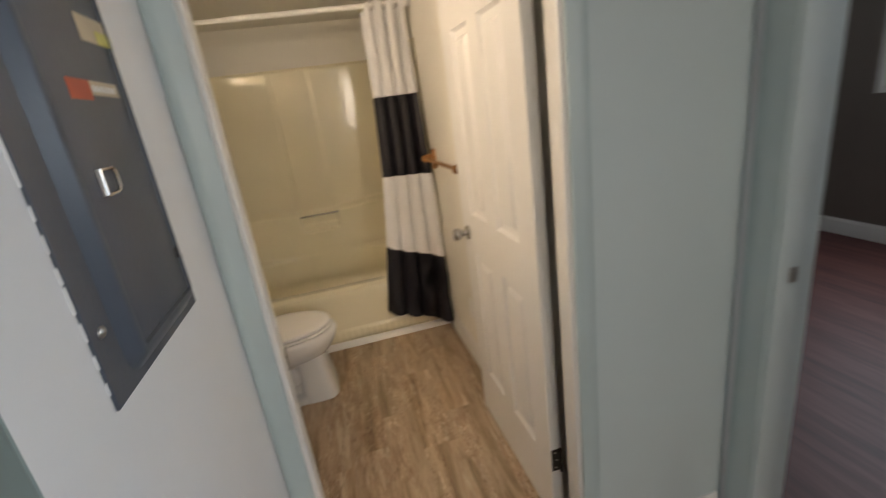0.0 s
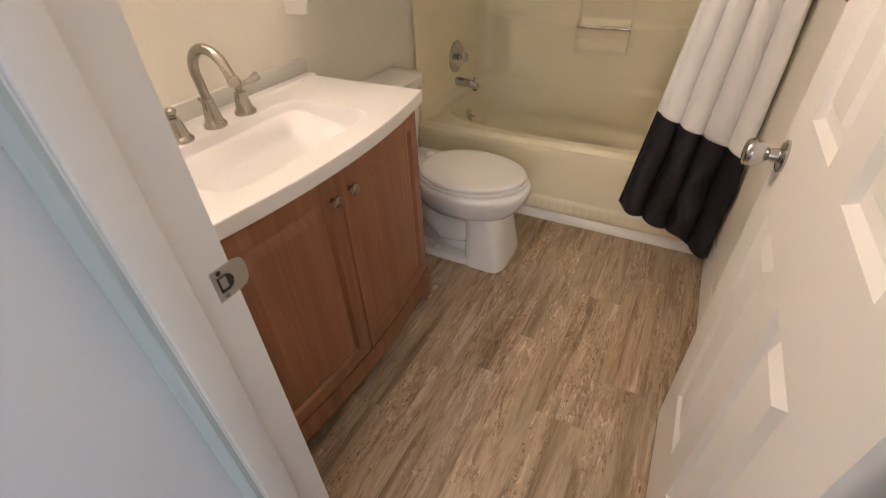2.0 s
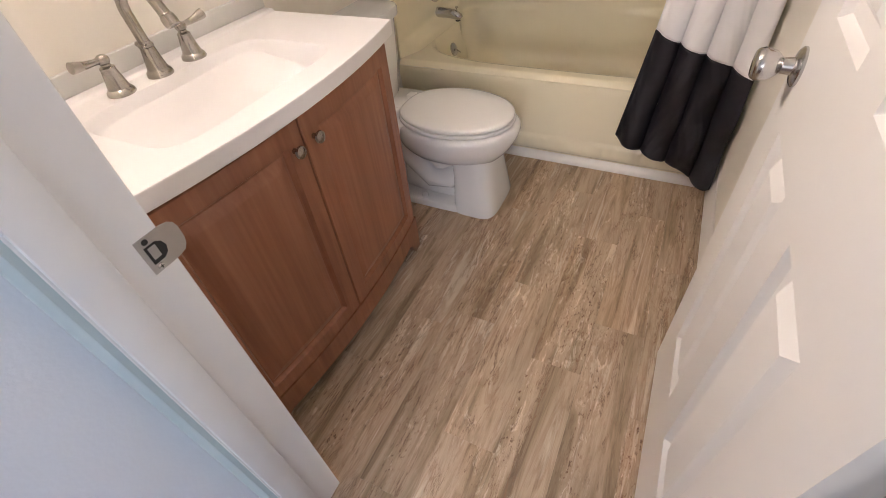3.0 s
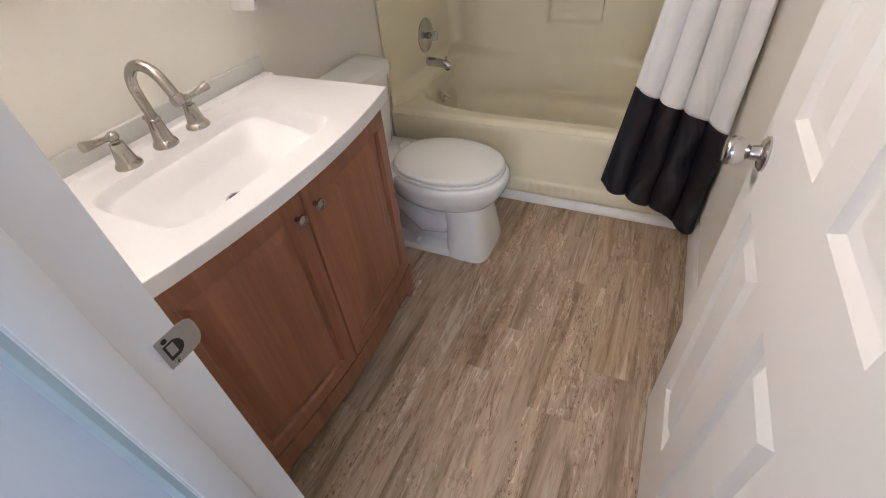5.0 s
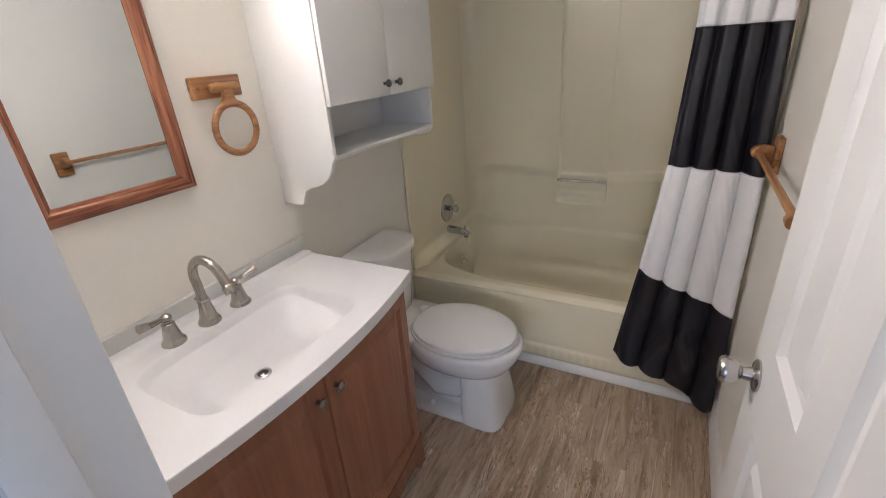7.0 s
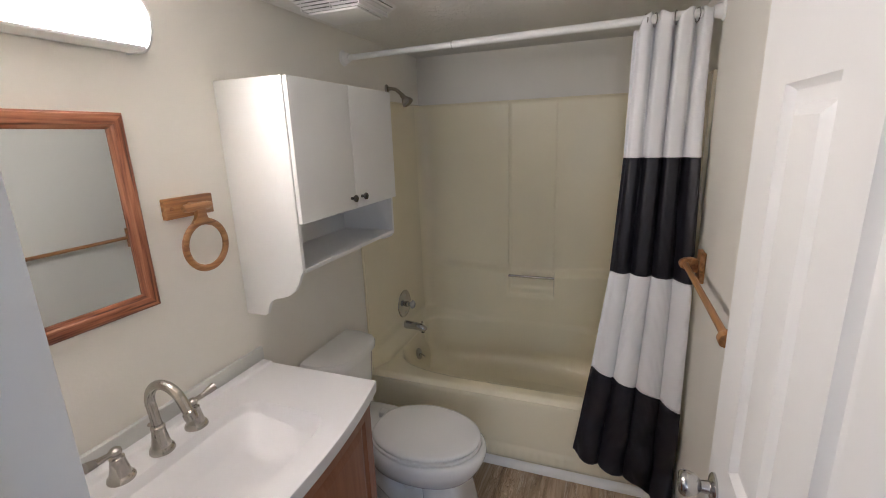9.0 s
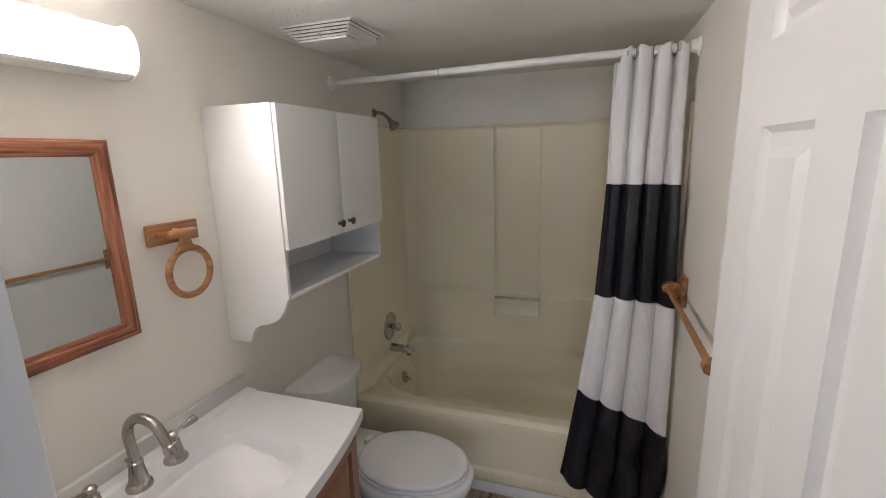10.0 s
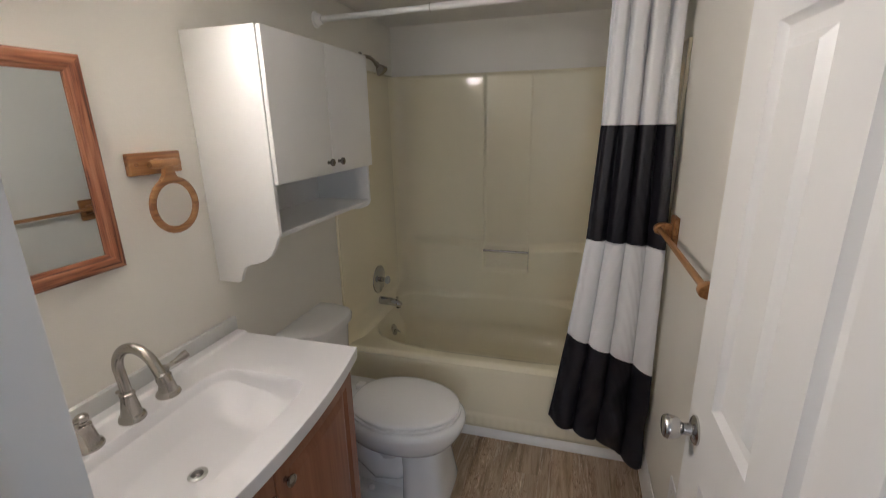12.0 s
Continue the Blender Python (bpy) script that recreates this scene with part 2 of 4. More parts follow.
def textured_ceiling(name):
    """Knock-down plaster: flat islands with a rough edge."""
    m, n, l, p = nodes_of(name)
    co = n.new("ShaderNodeTexCoord")
    a = n.new("ShaderNodeTexNoise")
    a.inputs["Scale"].default_value, a.inputs["Detail"].default_value, a.inputs["Distortion"].default_value = 40, 4, 1.0
    l.new(co.outputs["Object"], a.inputs["Vector"])
    patch = n.new("ShaderNodeTexNoise")
    patch.inputs["Scale"].default_value, patch.inputs["Detail"].default_value = 6, 3
    l.new(co.outputs["Object"], patch.inputs["Vector"])
    lift = n.new("ShaderNodeMath")
    lift.operation = "MULTIPLY_ADD"
    lift.inputs[1].default_value = 0.45
    l.new(patch.outputs["Fac"], lift.inputs[0])
    l.new(a.outputs["Fac"], lift.inputs[2])
    flat = ramp_node(n, [(0.775, (0, 0, 0)), (0.83, (1, 1, 1))])
    l.new(lift.outputs["Value"], flat.inputs["Fac"])
    bp = n.new("ShaderNodeBump")
    bp.inputs["Strength"].default_value, bp.inputs["Distance"].default_value = 0.55, 0.003
    l.new(flat.outputs["Color"], bp.inputs["Height"])
    l.new(bp.outputs["Normal"], p.inputs["Normal"])
    p.inputs["Base Color"].default_value = (0.82, 0.805, 0.77, 1)
    p.inputs["Roughness"].default_value = 0.75
    return m


def glowing(name, colour, strength):
    m, n, l, p = nodes_of(name)
    p.inputs["Base Color"].default_value = (0.9, 0.9, 0.9, 1)
    p.inputs["Emission Color"].default_value = (*colour, 1)
    p.inputs["Emission Strength"].default_value = strength
    return m


def clear(name, colour=(1, 1, 1), rough=0.05, ior=1.49):
    m, n, l, p = nodes_of(name)
    p.inputs["Base Color"].default_value = (*colour, 1)
    p.inputs["Transmission Weight"].default_value = 1
    p.inputs["Roughness"].default_value, p.inputs["IOR"].default_value = rough, ior
    return m


WALL = plain("wall_paint", (0.84, 0.812, 0.742), 0.6, bump=0.10, grain=130, vary=0.03, scale=1.5)
HALL = plain("hall_paint", (0.80, 0.81, 0.82), 0.6, bump=0.10, grain=130, vary=0.03, scale=1.5)
# dark grey-green that holds the shade on the hall wall's south-facing return
RETURNSHADE = plain("return_shade", (0.27, 0.36, 0.36), 0.6, bump=0.10, grain=130, vary=0.04, scale=1.5)
# darker and greener than the other hall walls
AQUA = plain("pale_aqua", (0.60, 0.69, 0.69), 0.5, bump=0.06, grain=130, vary=0.03, scale=2)
# trim darkened to aqua: the casings' bluish shade is in this colour
CASING = plain("aqua_shaded_trim", (0.50, 0.60, 0.60), 0.4, bump=0.04, grain=90, vary=0.03, scale=4)
BROWN = plain("bedroom_paint", (0.20, 0.165, 0.145), 0.6, bump=0.08, grain=130, vary=0.06, scale=1.5)
TRIM = plain("trim_paint", (0.84, 0.83, 0.805), 0.35, bump=0.03, grain=90, vary=0.03, scale=4)
DOOR = plain("door_paint", (0.84, 0.835, 0.82), 0.32, bump=0.05, grain=70, vary=0.02, scale=3, stretch=(1, 1, 0.15))
CEIL = textured_ceiling("ceiling_plaster")
ALMOND = plain("almond_acrylic", (0.88, 0.81, 0.615), 0.10, bump=0.006, grain=40, vary=0.03, scale=2, coat=0.1, rough_vary=0.3)
PORCELAIN = plain("white_porcelain", (0.85, 0.85, 0.845), 0.08, bump=0.0, vary=0.015, scale=3, coat=0.4)
SEAT = plain("seat_plastic", (0.85, 0.845, 0.84), 0.2, bump=0.004, vary=0.015, scale=3)
MARBLE = plain("cultured_marble", (0.80, 0.79, 0.80), 0.28, bump=0.0, vary=0.012, scale=3, rough_vary=0.02)
SPLASH = plain("grey_splash", (0.62, 0.62, 0.60), 0.3, bump=0.0, vary=0.03, scale=5)
MELAMINE = plain("white_melamine", (0.84, 0.835, 0.815), 0.3, bump=0.02, grain=220, vary=0.02, scale=3)
PLASTIC = plain("white_plastic", (0.85, 0.845, 0.83), 0.35, bump=0.01, vary=0.03, scale=6)
NICKEL = plain("brushed_nickel", (0.40, 0.37, 0.335), 0.27, 1.0, vary=0.06, scale=8, bump=0.03, grain=300, stretch=(1, 1, 0.2))
CHROME = plain("chrome", (0.56, 0.55, 0.54), 0.07, 1.0, vary=0.03, scale=8, bump=0.0)
SATIN = plain("satin_chrome", (0.55, 0.54, 0.53), 0.24, 1.0, vary=0.05, scale=10, bump=0.01)
STEEL = plain("worn_steel", (0.50, 0.49, 0.47), 0.34, 1.0, vary=0.12, scale=20, bump=0.05, grain=200)
SMOKED = plain("dark_nickel", (0.20, 0.19, 0.18), 0.25, 1.0, vary=0.1, scale=20, bump=0.0)
# near-black: the shade inside holes as a colour; also on the hatch hinges
DARKHOLE = plain("dark_recess", (0.03, 0.028, 0.025), 0.8)
WHITECLOTH = plain("white_polyester", (0.84, 0.84, 0.85), 0.7, bump=0.12, grain=260, vary=0.03, scale=4)
DARKCLOTH = plain("navy_polyester", (0.009, 0.008, 0.0135), 0.5, bump=0.12, grain=260, vary=0.15, scale=4)
PANELGREY = plain("grey_enamel", (0.07, 0.088, 0.115), 0.36, bump=0.05, grain=120, vary=0.08, scale=5)
ORANGE = plain("orange_sticker", (0.55, 0.10, 0.05), 0.5, vary=0.1, scale=20)
CREAM = plain("cream_sticker", (0.55, 0.45, 0.32), 0.5, vary=0.12, scale=20)
YELLOW = plain("yellow_sticker", (0.6, 0.56, 0.16), 0.5, vary=0.12, scale=20)
BLACKMETAL = plain("dark_bronze", (0.05, 0.045, 0.04), 0.4, 0.8, vary=0.2, scale=30)
OAK_Y = wood("oak_along_y", [(0.36, (0.18, 0.070, 0.022)), (0.5, (0.34, 0.155, 0.055)), (0.66, (0.46, 0.24, 0.10))], "y", 48, 0.38, 130, 0.06, 0.06)
OAK_RED_Y = wood("red_oak_along_y", [(0.38, (0.085, 0.022, 0.010)), (0.46, (0.23, 0.078, 0.036)), (0.52, (0.29, 0.11, 0.055)), (0.62, (0.40, 0.17, 0.09))], "y", 75, 0.40, 160, 0.08, 0.05)
OAK_RED_Z = wood("red_oak_along_z", [(0.38, (0.085, 0.022, 0.010)), (0.46, (0.23, 0.078, 0.036)), (0.52, (0.29, 0.11, 0.055)), (0.62, (0.40, 0.17, 0.09))], "z", 75, 0.40, 160, 0.08, 0.05)
CHERRY = wood("cherry_foil", [(0.25, (0.20, 0.074, 0.035)), (0.5, (0.29, 0.118, 0.060)), (0.75, (0.37, 0.165, 0.09))], "z", 24, 0.38, 90, 0.02, 0.05)
TRAV = travertine_plank("travertine_vinyl")
LAMINATE = wood("reddish_laminate", [(0.3, (0.055, 0.016, 0.014)), (0.5, (0.11, 0.034, 0.028)), (0.7, (0.16, 0.058, 0.048))], "y", 14, 0.55)
GLOW = glowing("lit_diffuser", (1.0, 0.915, 0.825), 60.0)
ACRYLIC = clear("clear_acrylic", (0.95, 0.95, 0.95), 0.25)
ACRYLIC.node_tree.nodes["Principled BSDF"].inputs["Transmission Weight"].default_value = 0.55
MIRROR = plain("silvered_glass", (0.80, 0.85, 0.88), 0.02, 1.0, vary=0.01, bump=0.0, rough_vary=0.0)

# ---- structure: bathroom 1.52 x 2.5 m, hall, bedroom, room behind ----
CEILZ = 2.15


def wall(name, pieces, material, label=""):
    bm = bmesh.new()
    for p in pieces:
        box(*p, bm=bm)
    return structure(name, bm, material, label)


wall("wall_west", [(-0.11, -0.03, 0, 0, 2.60, CEILZ)], WALL, "off-white painted bathroom wall behind the vanity")
wall("wall_north", [(0, 2.49, 0, 1.52, 2.60, CEILZ)], WALL, "off-white painted wall above the tub surround")
wall("wall_east", [(1.52, -0.03, 0, 1.63, 2.60, CEILZ)], WALL, "off-white painted bathroom wall with towel bar")
wall("wall_south_inner", [(-0.11, -0.09, 0, 0.685, -0.03, CEILZ), (1.512, -0.09, 0, 1.98, -0.03, CEILZ), (0.685, -0.09, 2.035, 1.47, -0.03, CEILZ)], WALL, "off-white inner skin of the doorway wall")
wall("wall_south_outer", [(0.645, -0.155, 0, 0.685, -0.09, CEILZ), (1.47, -0.155, 0, 1.98, -0.09, CEILZ), (0.685, -0.155, 2.035, 1.47, -0.09, CEILZ)], AQUA, "pale aqua hall wall round the bathroom doorway")
wall("wall_hall_west", [(0.535, -0.772, 0, 0.645, -0.09, CEILZ), (-1.6, -0.772, 0, 0.535, -0.665, CEILZ)], HALL, "pale painted hall wall with the breaker panel")
# thin skin over the return; its shade is in the colour
wall("wall_living_north", [(-1.6, -0.7755, 0, 0.645, -0.772, CEILZ)], RETURNSHADE, "return of the hall wall, its shade put into a dark grey-green")
wall("wall_hall_east", [(1.98, -0.265, 0, 2.09, -0.03, CEILZ), (1.98, -1.9, 0, 2.09, -1.09, CEILZ), (1.98, -5.0, 0, 2.09, -3.2, CEILZ), (1.98, -3.2, 0, 2.09, -1.9, 1.0), (1.98, -3.2, 2.05, 2.09, -1.9, CEILZ), (1.98, -1.09, 2.035, 2.09, -0.265, CEILZ)], HALL, "pale painted hall wall with the bedroom doorway and an added unseen window")
# unseen wall, added to keep the living fill off the return
wall("wall_light_block", [(0.535, -5.0, 0, 0.645, -1.60, CEILZ)], HALL, "unseen pale wall added to narrow the light from behind")
wall("wall_living_west", [(-1.71, -5.0, 0, -1.6, -0.665, CEILZ)], HALL, "pale painted wall of the room behind")
# out of view; the window is added for the fill lamp
wall("wall_living_south", [(-1.71, -5.11, 0, 1.5, -5.0, CEILZ), (1.94, -5.11, 0, 2.09, -5.0, CEILZ), (1.5, -5.11, 0, 1.94, -5.0, 0.95), (1.5, -5.11, 2.05, 1.94, -5.0, CEILZ)], HALL, "unseen pale wall with an added window")
WY0, WY1, WZ0, WZ1 = -1.0, 1.45, 1.13, 2.0
wall("wall_bedroom_east", [(4.93, -1.8, 0, 5.04, WY0, CEILZ), (4.93, WY1, 0, 5.04, 3.2, CEILZ), (4.93, WY0, 0, 5.04, WY1, WZ0), (4.93, WY0, WZ1, 5.04, WY1, CEILZ)], BROWN, "dark taupe bedroom wall with a window")
wall("wall_bedroom_north", [(2.09, 3.2, 0, 5.04, 3.31, CEILZ)], BROWN, "dark taupe bedroom wall")
wall("wall_bedroom_south", [(2.09, -1.9, 0, 5.04, -1.8, CEILZ)], BROWN, "dark taupe bedroom wall")
wall("wall_bedroom_west", [(2.09, -0.265, 0, 2.10, 3.2, CEILZ), (2.09, -1.9, 0, 2.10, -1.09, CEILZ), (2.09, -1.09, 2.035, 2.10, -0.265, CEILZ)], BROWN, "dark taupe skin of the bedroom door wall")

structure("ceiling", box(-0.11, -0.09, CEILZ, 2.09, 2.60, CEILZ + 0.1), CEIL, "white knock-down textured bathroom ceiling")
structure("ceiling_hall", box(-1.71, -5.11, CEILZ, 2.09, -0.09, CEILZ + 0.1), CEIL, "white textured hall ceiling")
structure("ceiling_bedroom", box(2.09, -1.9, CEILZ, 5.04, 3.31, CEILZ + 0.1), CEIL, "white textured bedroom ceiling")
structure("floor_hall", box(-1.71, -5.11, -0.12, 2.09, -0.12, -0.004), LAMINATE, "reddish brown laminate hall floor")
structure("floor_bedroom", box(2.09, -1.8, -0.12, 4.93, 3.2, 0.0), LAMINATE, "reddish brown laminate bedroom floor")
structure("ground", box(-60, -60, -0.6, 60, 60, -0.3), plain("lawn", (0.07, 0.10, 0.04), 0.9, vary=0.3, scale=0.6), "grass outside the windows")

# bedroom window, and two unseen windows added for the hall and living fills
for name, b in (("window_1", (4.95, WY0, WZ0, 5.0, WY1, WZ1)), ("added_window_hall", (2.01, -3.2, 1.0, 2.06, -1.9, 2.05)), ("added_window_living", (1.5, -5.07, 0.95, 1.94, -5.03, 2.05))):
    x0, y0, z0, x1, y1, z1 = b
    bm = bmesh.new()
    if x1 - x0 < y1 - y0:
        for c in ((x0, y0, z0, x1, y0 + 0.05, z1), (x0, y1 - 0.05, z0, x1, y1, z1), (x0, y0 + 0.05, z0, x1, y1 - 0.05, z0 + 0.05), (x0, y0 + 0.05, z1 - 0.05, x1, y1 - 0.05, z1)):
            box(*c, bm=bm)
        pane = box(x0 + 0.02, y0 + 0.05, z0 + 0.05, x0 + 0.026, y1 - 0.05, z1 - 0.05)
    else:
        for c in ((x0, y0, z0, x0 + 0.05, y1, z1), (x1 - 0.05, y0, z0, x1, y1, z1), (x0 + 0.05, y0, z0, x1 - 0.05, y1, z0 + 0.05), (x0 + 0.05, y0, z1 - 0.05, x1 - 0.05, y1, z1)):
            box(*c, bm=bm)
        pane = box(x0 + 0.05, y0 + 0.02, z0 + 0.05, x1 - 0.05, y0 + 0.026, z1 - 0.05)
    frame_ob = structure(name, bm, TRIM, "white framed window full of daylight")
    glass = part("pane", pane, clear("window_glass", rough=0.0), frame_ob)
    glass.visible_shadow = False

# baseboards with a moulded top
PROFILE = [(0, 0), (0.013, 0), (0.013, 0.095), (0.010, 0.104), (0.011, 0.110), (0.006, 0.122), (0.004, 0.135), (0, 0.135)]


def baseboard(name, x0, y0, x1, y1, nx, ny, material=TRIM, tall=1.0):
    ring = lambda x, y: [(x + nx * d, y + ny * d, z * tall) for d, z in PROFILE]
    return structure(name, loft([ring(x0, y0), ring(x1, y1)]), material, "white moulded baseboard", smooth=30)


baseboard("baseboard_east", 1.52, -0.03, 1.52, 1.648, -1, 0)
baseboard("baseboard_hall", 1.507, -0.155, 1.968, -0.155, 0, -1, tall=0.6)
baseboard("baseboard_bedroom", 4.93, -1.8, 4.93, 3.2, -1, 0)
baseboard("baseboard_bedroom_north", 2.10, 3.2, 4.92, 3.2, 0, -1)

# door frame of the bathroom: jambs, stops, casing
bm = bmesh.new()
box(0.685, -0.155, 0, 0.700, -0.033, 2.02, 0.001, 1, bm)
box(0.700, -0.152, 0, 0.711, -0.100, 2.009, 0.003, 2, bm)
structure("door_jamb_west", bm, TRIM, "white painted latch-side door jamb with a stop", 35)
bm = bmesh.new()
box(1.455, -0.155, 0, 1.470, -0.066, 2.02, 0.001, 1, bm)
box(1.444, -0.152, 0, 1.455, -0.100, 2.009, 0.003, 2, bm)
structure("door_jamb_east", bm, TRIM, "white painted hinge-side door jamb with a stop", 35)
bm = bmesh.new()
box(0.685, -0.155, 2.02, 1.47, -0.03, 2.035, 0.001, 1, bm)
box(0.711, -0.152, 2.009, 1.444, -0.100, 2.02, 0.003, 2, bm)
structure("door_jamb_head", bm, TRIM, "white painted head of the door frame", 35)
CASE = [(0, 0), (0.009, 0), (0.011, 0.004), (0.011, 0.018), (0.015, 0.026), (0.015, 0.046), (0.012, 0.052), (0, 0.052)]


def casing(name, x, side, z1):
    rings = [[(x + side * w, -0.155 - d, z) for d, w in CASE] for z in (0, z1)]
    return structure(name, loft(rings), CASING, "moulded door casing, its bluish shade put into the colour", 30)


casing("trim_west", 0.699, -1, 2.075)
casing("trim_east", 1.456, 1, 2.075)
structure("trim_head", loft([[(x, -0.155 - d, 2.024 + w) for d, w in CASE] for x in (0.701, 1.454)]), CASING, "head casing, its bluish shade put into the colour", 30)
# bedroom doorway: jambs and casing against the corner
structure("bedroom_jamb_north", box(1.978, -0.277, 0, 2.102, -0.263, 2.02, 0.001, 1), AQUA, "pale aqua bedroom door jamb")
structure("bedroom_jamb_south", box(1.978, -1.092, 0, 2.102, -1.078, 2.02, 0.001, 1), TRIM, "white painted bedroom door jamb")
structure("bedroom_jamb_head", box(1.978, -1.092, 2.02, 2.102, -0.263, 2.036, 0.001, 1), TRIM, "white painted bedroom door head")
bm = loft([[(1.98 - d, -0.265 + w * 1.5, z) for d, w in CASE] for z in (0, 2.09)])
structure("bedroom_trim_north", bm, CASING, "moulded bedroom door casing, its bluish shade put into the colour", 30)
bm = loft([[(1.98 - d, -1.09 - w * 1.2, z) for d, w in CASE] for z in (0, 2.09)])
structure("bedroom_trim_south", bm, TRIM, "white moulded bedroom door casing", 30)
t = empty("strike_plate", (2.03, -0.278, 0.92), "small steel strike plate on the bedroom jamb", "strike plate")
part("plate", box(2.018, -0.2785, 0.900, 2.046, -0.2768, 0.945, 0.0006, 1), STEEL, t)

# ---- six-panel door, swung open against the east wall ----
def raised_panel(bm, y0, y1, z0, z1, face, way):
    """One recessed and raised field in a slab face at x = face; way: the outward sign of x."""
    k = min(1.0, (z1 - z0) / 0.16)
    steps = [(0, 0), (0.003, -0.006), (0.010, -0.0125), (0.014, -0.0135), (0.030, -0.0135), (0.046, -0.0015), (0.050, -0.001)]
    rings = [[(face + way * d, y, z) for y, z in ((y0 + s, z0 + s * k), (y1 - s, z0 + s * k), (y1 - s, z1 - s * k), (y0 + s, z1 - s * k))] for s, d in steps]
    vs = [[bm.verts.new(p) for p in r] for r in rings]
    for a, b in zip(vs, vs[1:]):
        for i in range(4):
            bm.faces.new((a[i], a[(i + 1) % 4], b[(i + 1) % 4], b[i]))
    bm.faces.new(vs[-1])


def six_panel_slab(x0, x1, y0, y1, z0, z1, cols, rows):
    bm = bmesh.new()
    ys = sorted({y0, y1, *(v for c in cols for v in c)})
    zs = sorted({z0, z1, *(v for r in rows for v in r)})
    for face, way in ((x0, -1), (x1, 1)):
        for ya, yb in zip(ys, ys[1:]):
            for za, zb in zip(zs, zs[1:]):
                if (ya, yb) in cols and (za, zb) in rows:
                    raised_panel(bm, ya, yb, za, zb, face, way)
                else:
                    bm.faces.new([bm.verts.new((face, y, z)) for y, z in ((ya, za), (yb, za), (yb, zb), (ya, zb))])
    for a, b in (((y0, z0), (y1, z0)), ((y1, z0), (y1, z1)), ((y1, z1), (y0, z1)), ((y0, z1), (y0, z0))):
        bm.faces.new([bm.verts.new(p) for p in ((x0, *a), (x1, *a), (x1, *b), (x0, *b))])
    bmesh.ops.remove_doubles(bm, verts=bm.verts[:], dist=0.0004)
    return bm


DX = 1.420
door = empty("door_1", (1.44, 0.345, 0.012), "white six-panel interior door standing open", "door")
part("leaf", six_panel_slab(DX, DX + 0.035, -0.015, 0.705, 0.012, 2.005, ((0.105, 0.292), (0.395, 0.578)), ((0.27, 0.86), (1.035, 1.722), (1.848, 1.952))), DOOR, door, smooth=25)
KZ, KY = 0.94, 0.645
knob = part("knob", lathe([(0.031, 0), (0.031, 0.004), (0.026, 0.008), (0.014, 0.011), (0.012, 0.026), (0.016, 0.030), (0.022, 0.037), (0.0255, 0.048), (0.0265, 0.056), (0.024, 0.063), (0.020, 0.066), (0.0, 0.067)], (DX, KY, KZ), (-1, 0, 0), 32), SATIN, door, "polished chrome door knob")
part("back_knob", lathe([(0.031, 0), (0.031, 0.004), (0.026, 0.008), (0.013, 0.011), (0.012, 0.020), (0.022, 0.028), (0.025, 0.042), (0.02, 0.05), (0, 0.051)], (DX + 0.035, KY, KZ), (1, 0, 0), 24), CHROME, door, "polished chrome door knob")
part("latch_plate", box(DX + 0.006, 0.704, KZ - 0.028, DX + 0.029, 0.7065, KZ + 0.028, 0.0006, 1), STEEL, door)
for z in (0.29, 1.78):
    bm = box(DX + 0.003, -0.017, z - 0.044, DX + 0.034, -0.0145, z + 0.044, 0.0006, 1)
    hinge = part("hinge", bm, BLACKMETAL, door, "dark worn butt hinge")
    part("hinge_pin", tube([(DX + 0.034, -0.022, z - 0.048), (DX + 0.034, -0.022, z + 0.048)], 0.0055, 10), BLACKMETAL, hinge)
    for dz in (-0.03, 0.0, 0.03):
        part("screw", lathe([(0.004, 0), (0.003, 0.0012)], (DX + 0.016 + 0.005 * (dz == 0), -0.0168, z + dz), (0, -1, 0), 8), STEEL, hinge)

strike = empty("strike_plate", (0.701, -0.05, 0.913), "worn steel strike plate screwed to the door jamb", "strike plate")
SZ = 0.913
out = [(-0.082, -0.027), (-0.044, -0.027), (-0.033, -0.024), (-0.027, -0.018), (-0.024, -0.009), (-0.024, 0.009), (-0.027, 0.018), (-0.033, 0.024), (-0.044, 0.027), (-0.082, 0.027)]
hole = [(-0.062, -0.014), (-0.046, -0.014), (-0.039, -0.009), (-0.036, 0), (-0.039, 0.009), (-0.046, 0.014), (-0.062, 0.014)]
plate = prism([(y, SZ + z) for y, z in out], "x", 0.7002, 0.7018)
for v in plate.verts:
    v.co.x -= max(0, v.co.y + 0.030) * 0.4
bmesh.ops.translate(plate, verts=plate.verts[:], vec=(0, 0.014, 0))
part("plate", plate, STEEL, strike)
# dark pieces laid on the plate for the shade in its holes
part("latch_hole_shade", prism([(y, SZ + z) for y, z in hole], "x", 0.7019, 0.7022), DARKHOLE, strike)
part("tongue", box(0.7020, -0.0585, SZ - 0.008, 0.7027, -0.0475, SZ + 0.011, 0.0003, 1), STEEL, strike, "bent steel tongue in the latch hole")
part("screw_hole_shade", lathe([(0.0042, 0), (0.0042, 0.0004), (0, 0.0004)], (0.7018, -0.056, SZ + 0.0205), (1, 0, 0), 12), DARKHOLE, strike)
screw = part("screw", lathe([(0.0048, 0), (0.0042, 0.0012), (0.001, 0.0014)], (0.7018, -0.056, SZ - 0.0205), (1, 0, 0), 12), CHROME, strike)
for half in ((0.003, 0.0006), (0.0006, 0.003)):
    part("cross_slot_shade", box(0.7030, -0.056 - half[0], SZ - 0.0205 - half[1], 0.7034, -0.056 + half[0], SZ - 0.0205 + half[1]), DARKHOLE, screw)

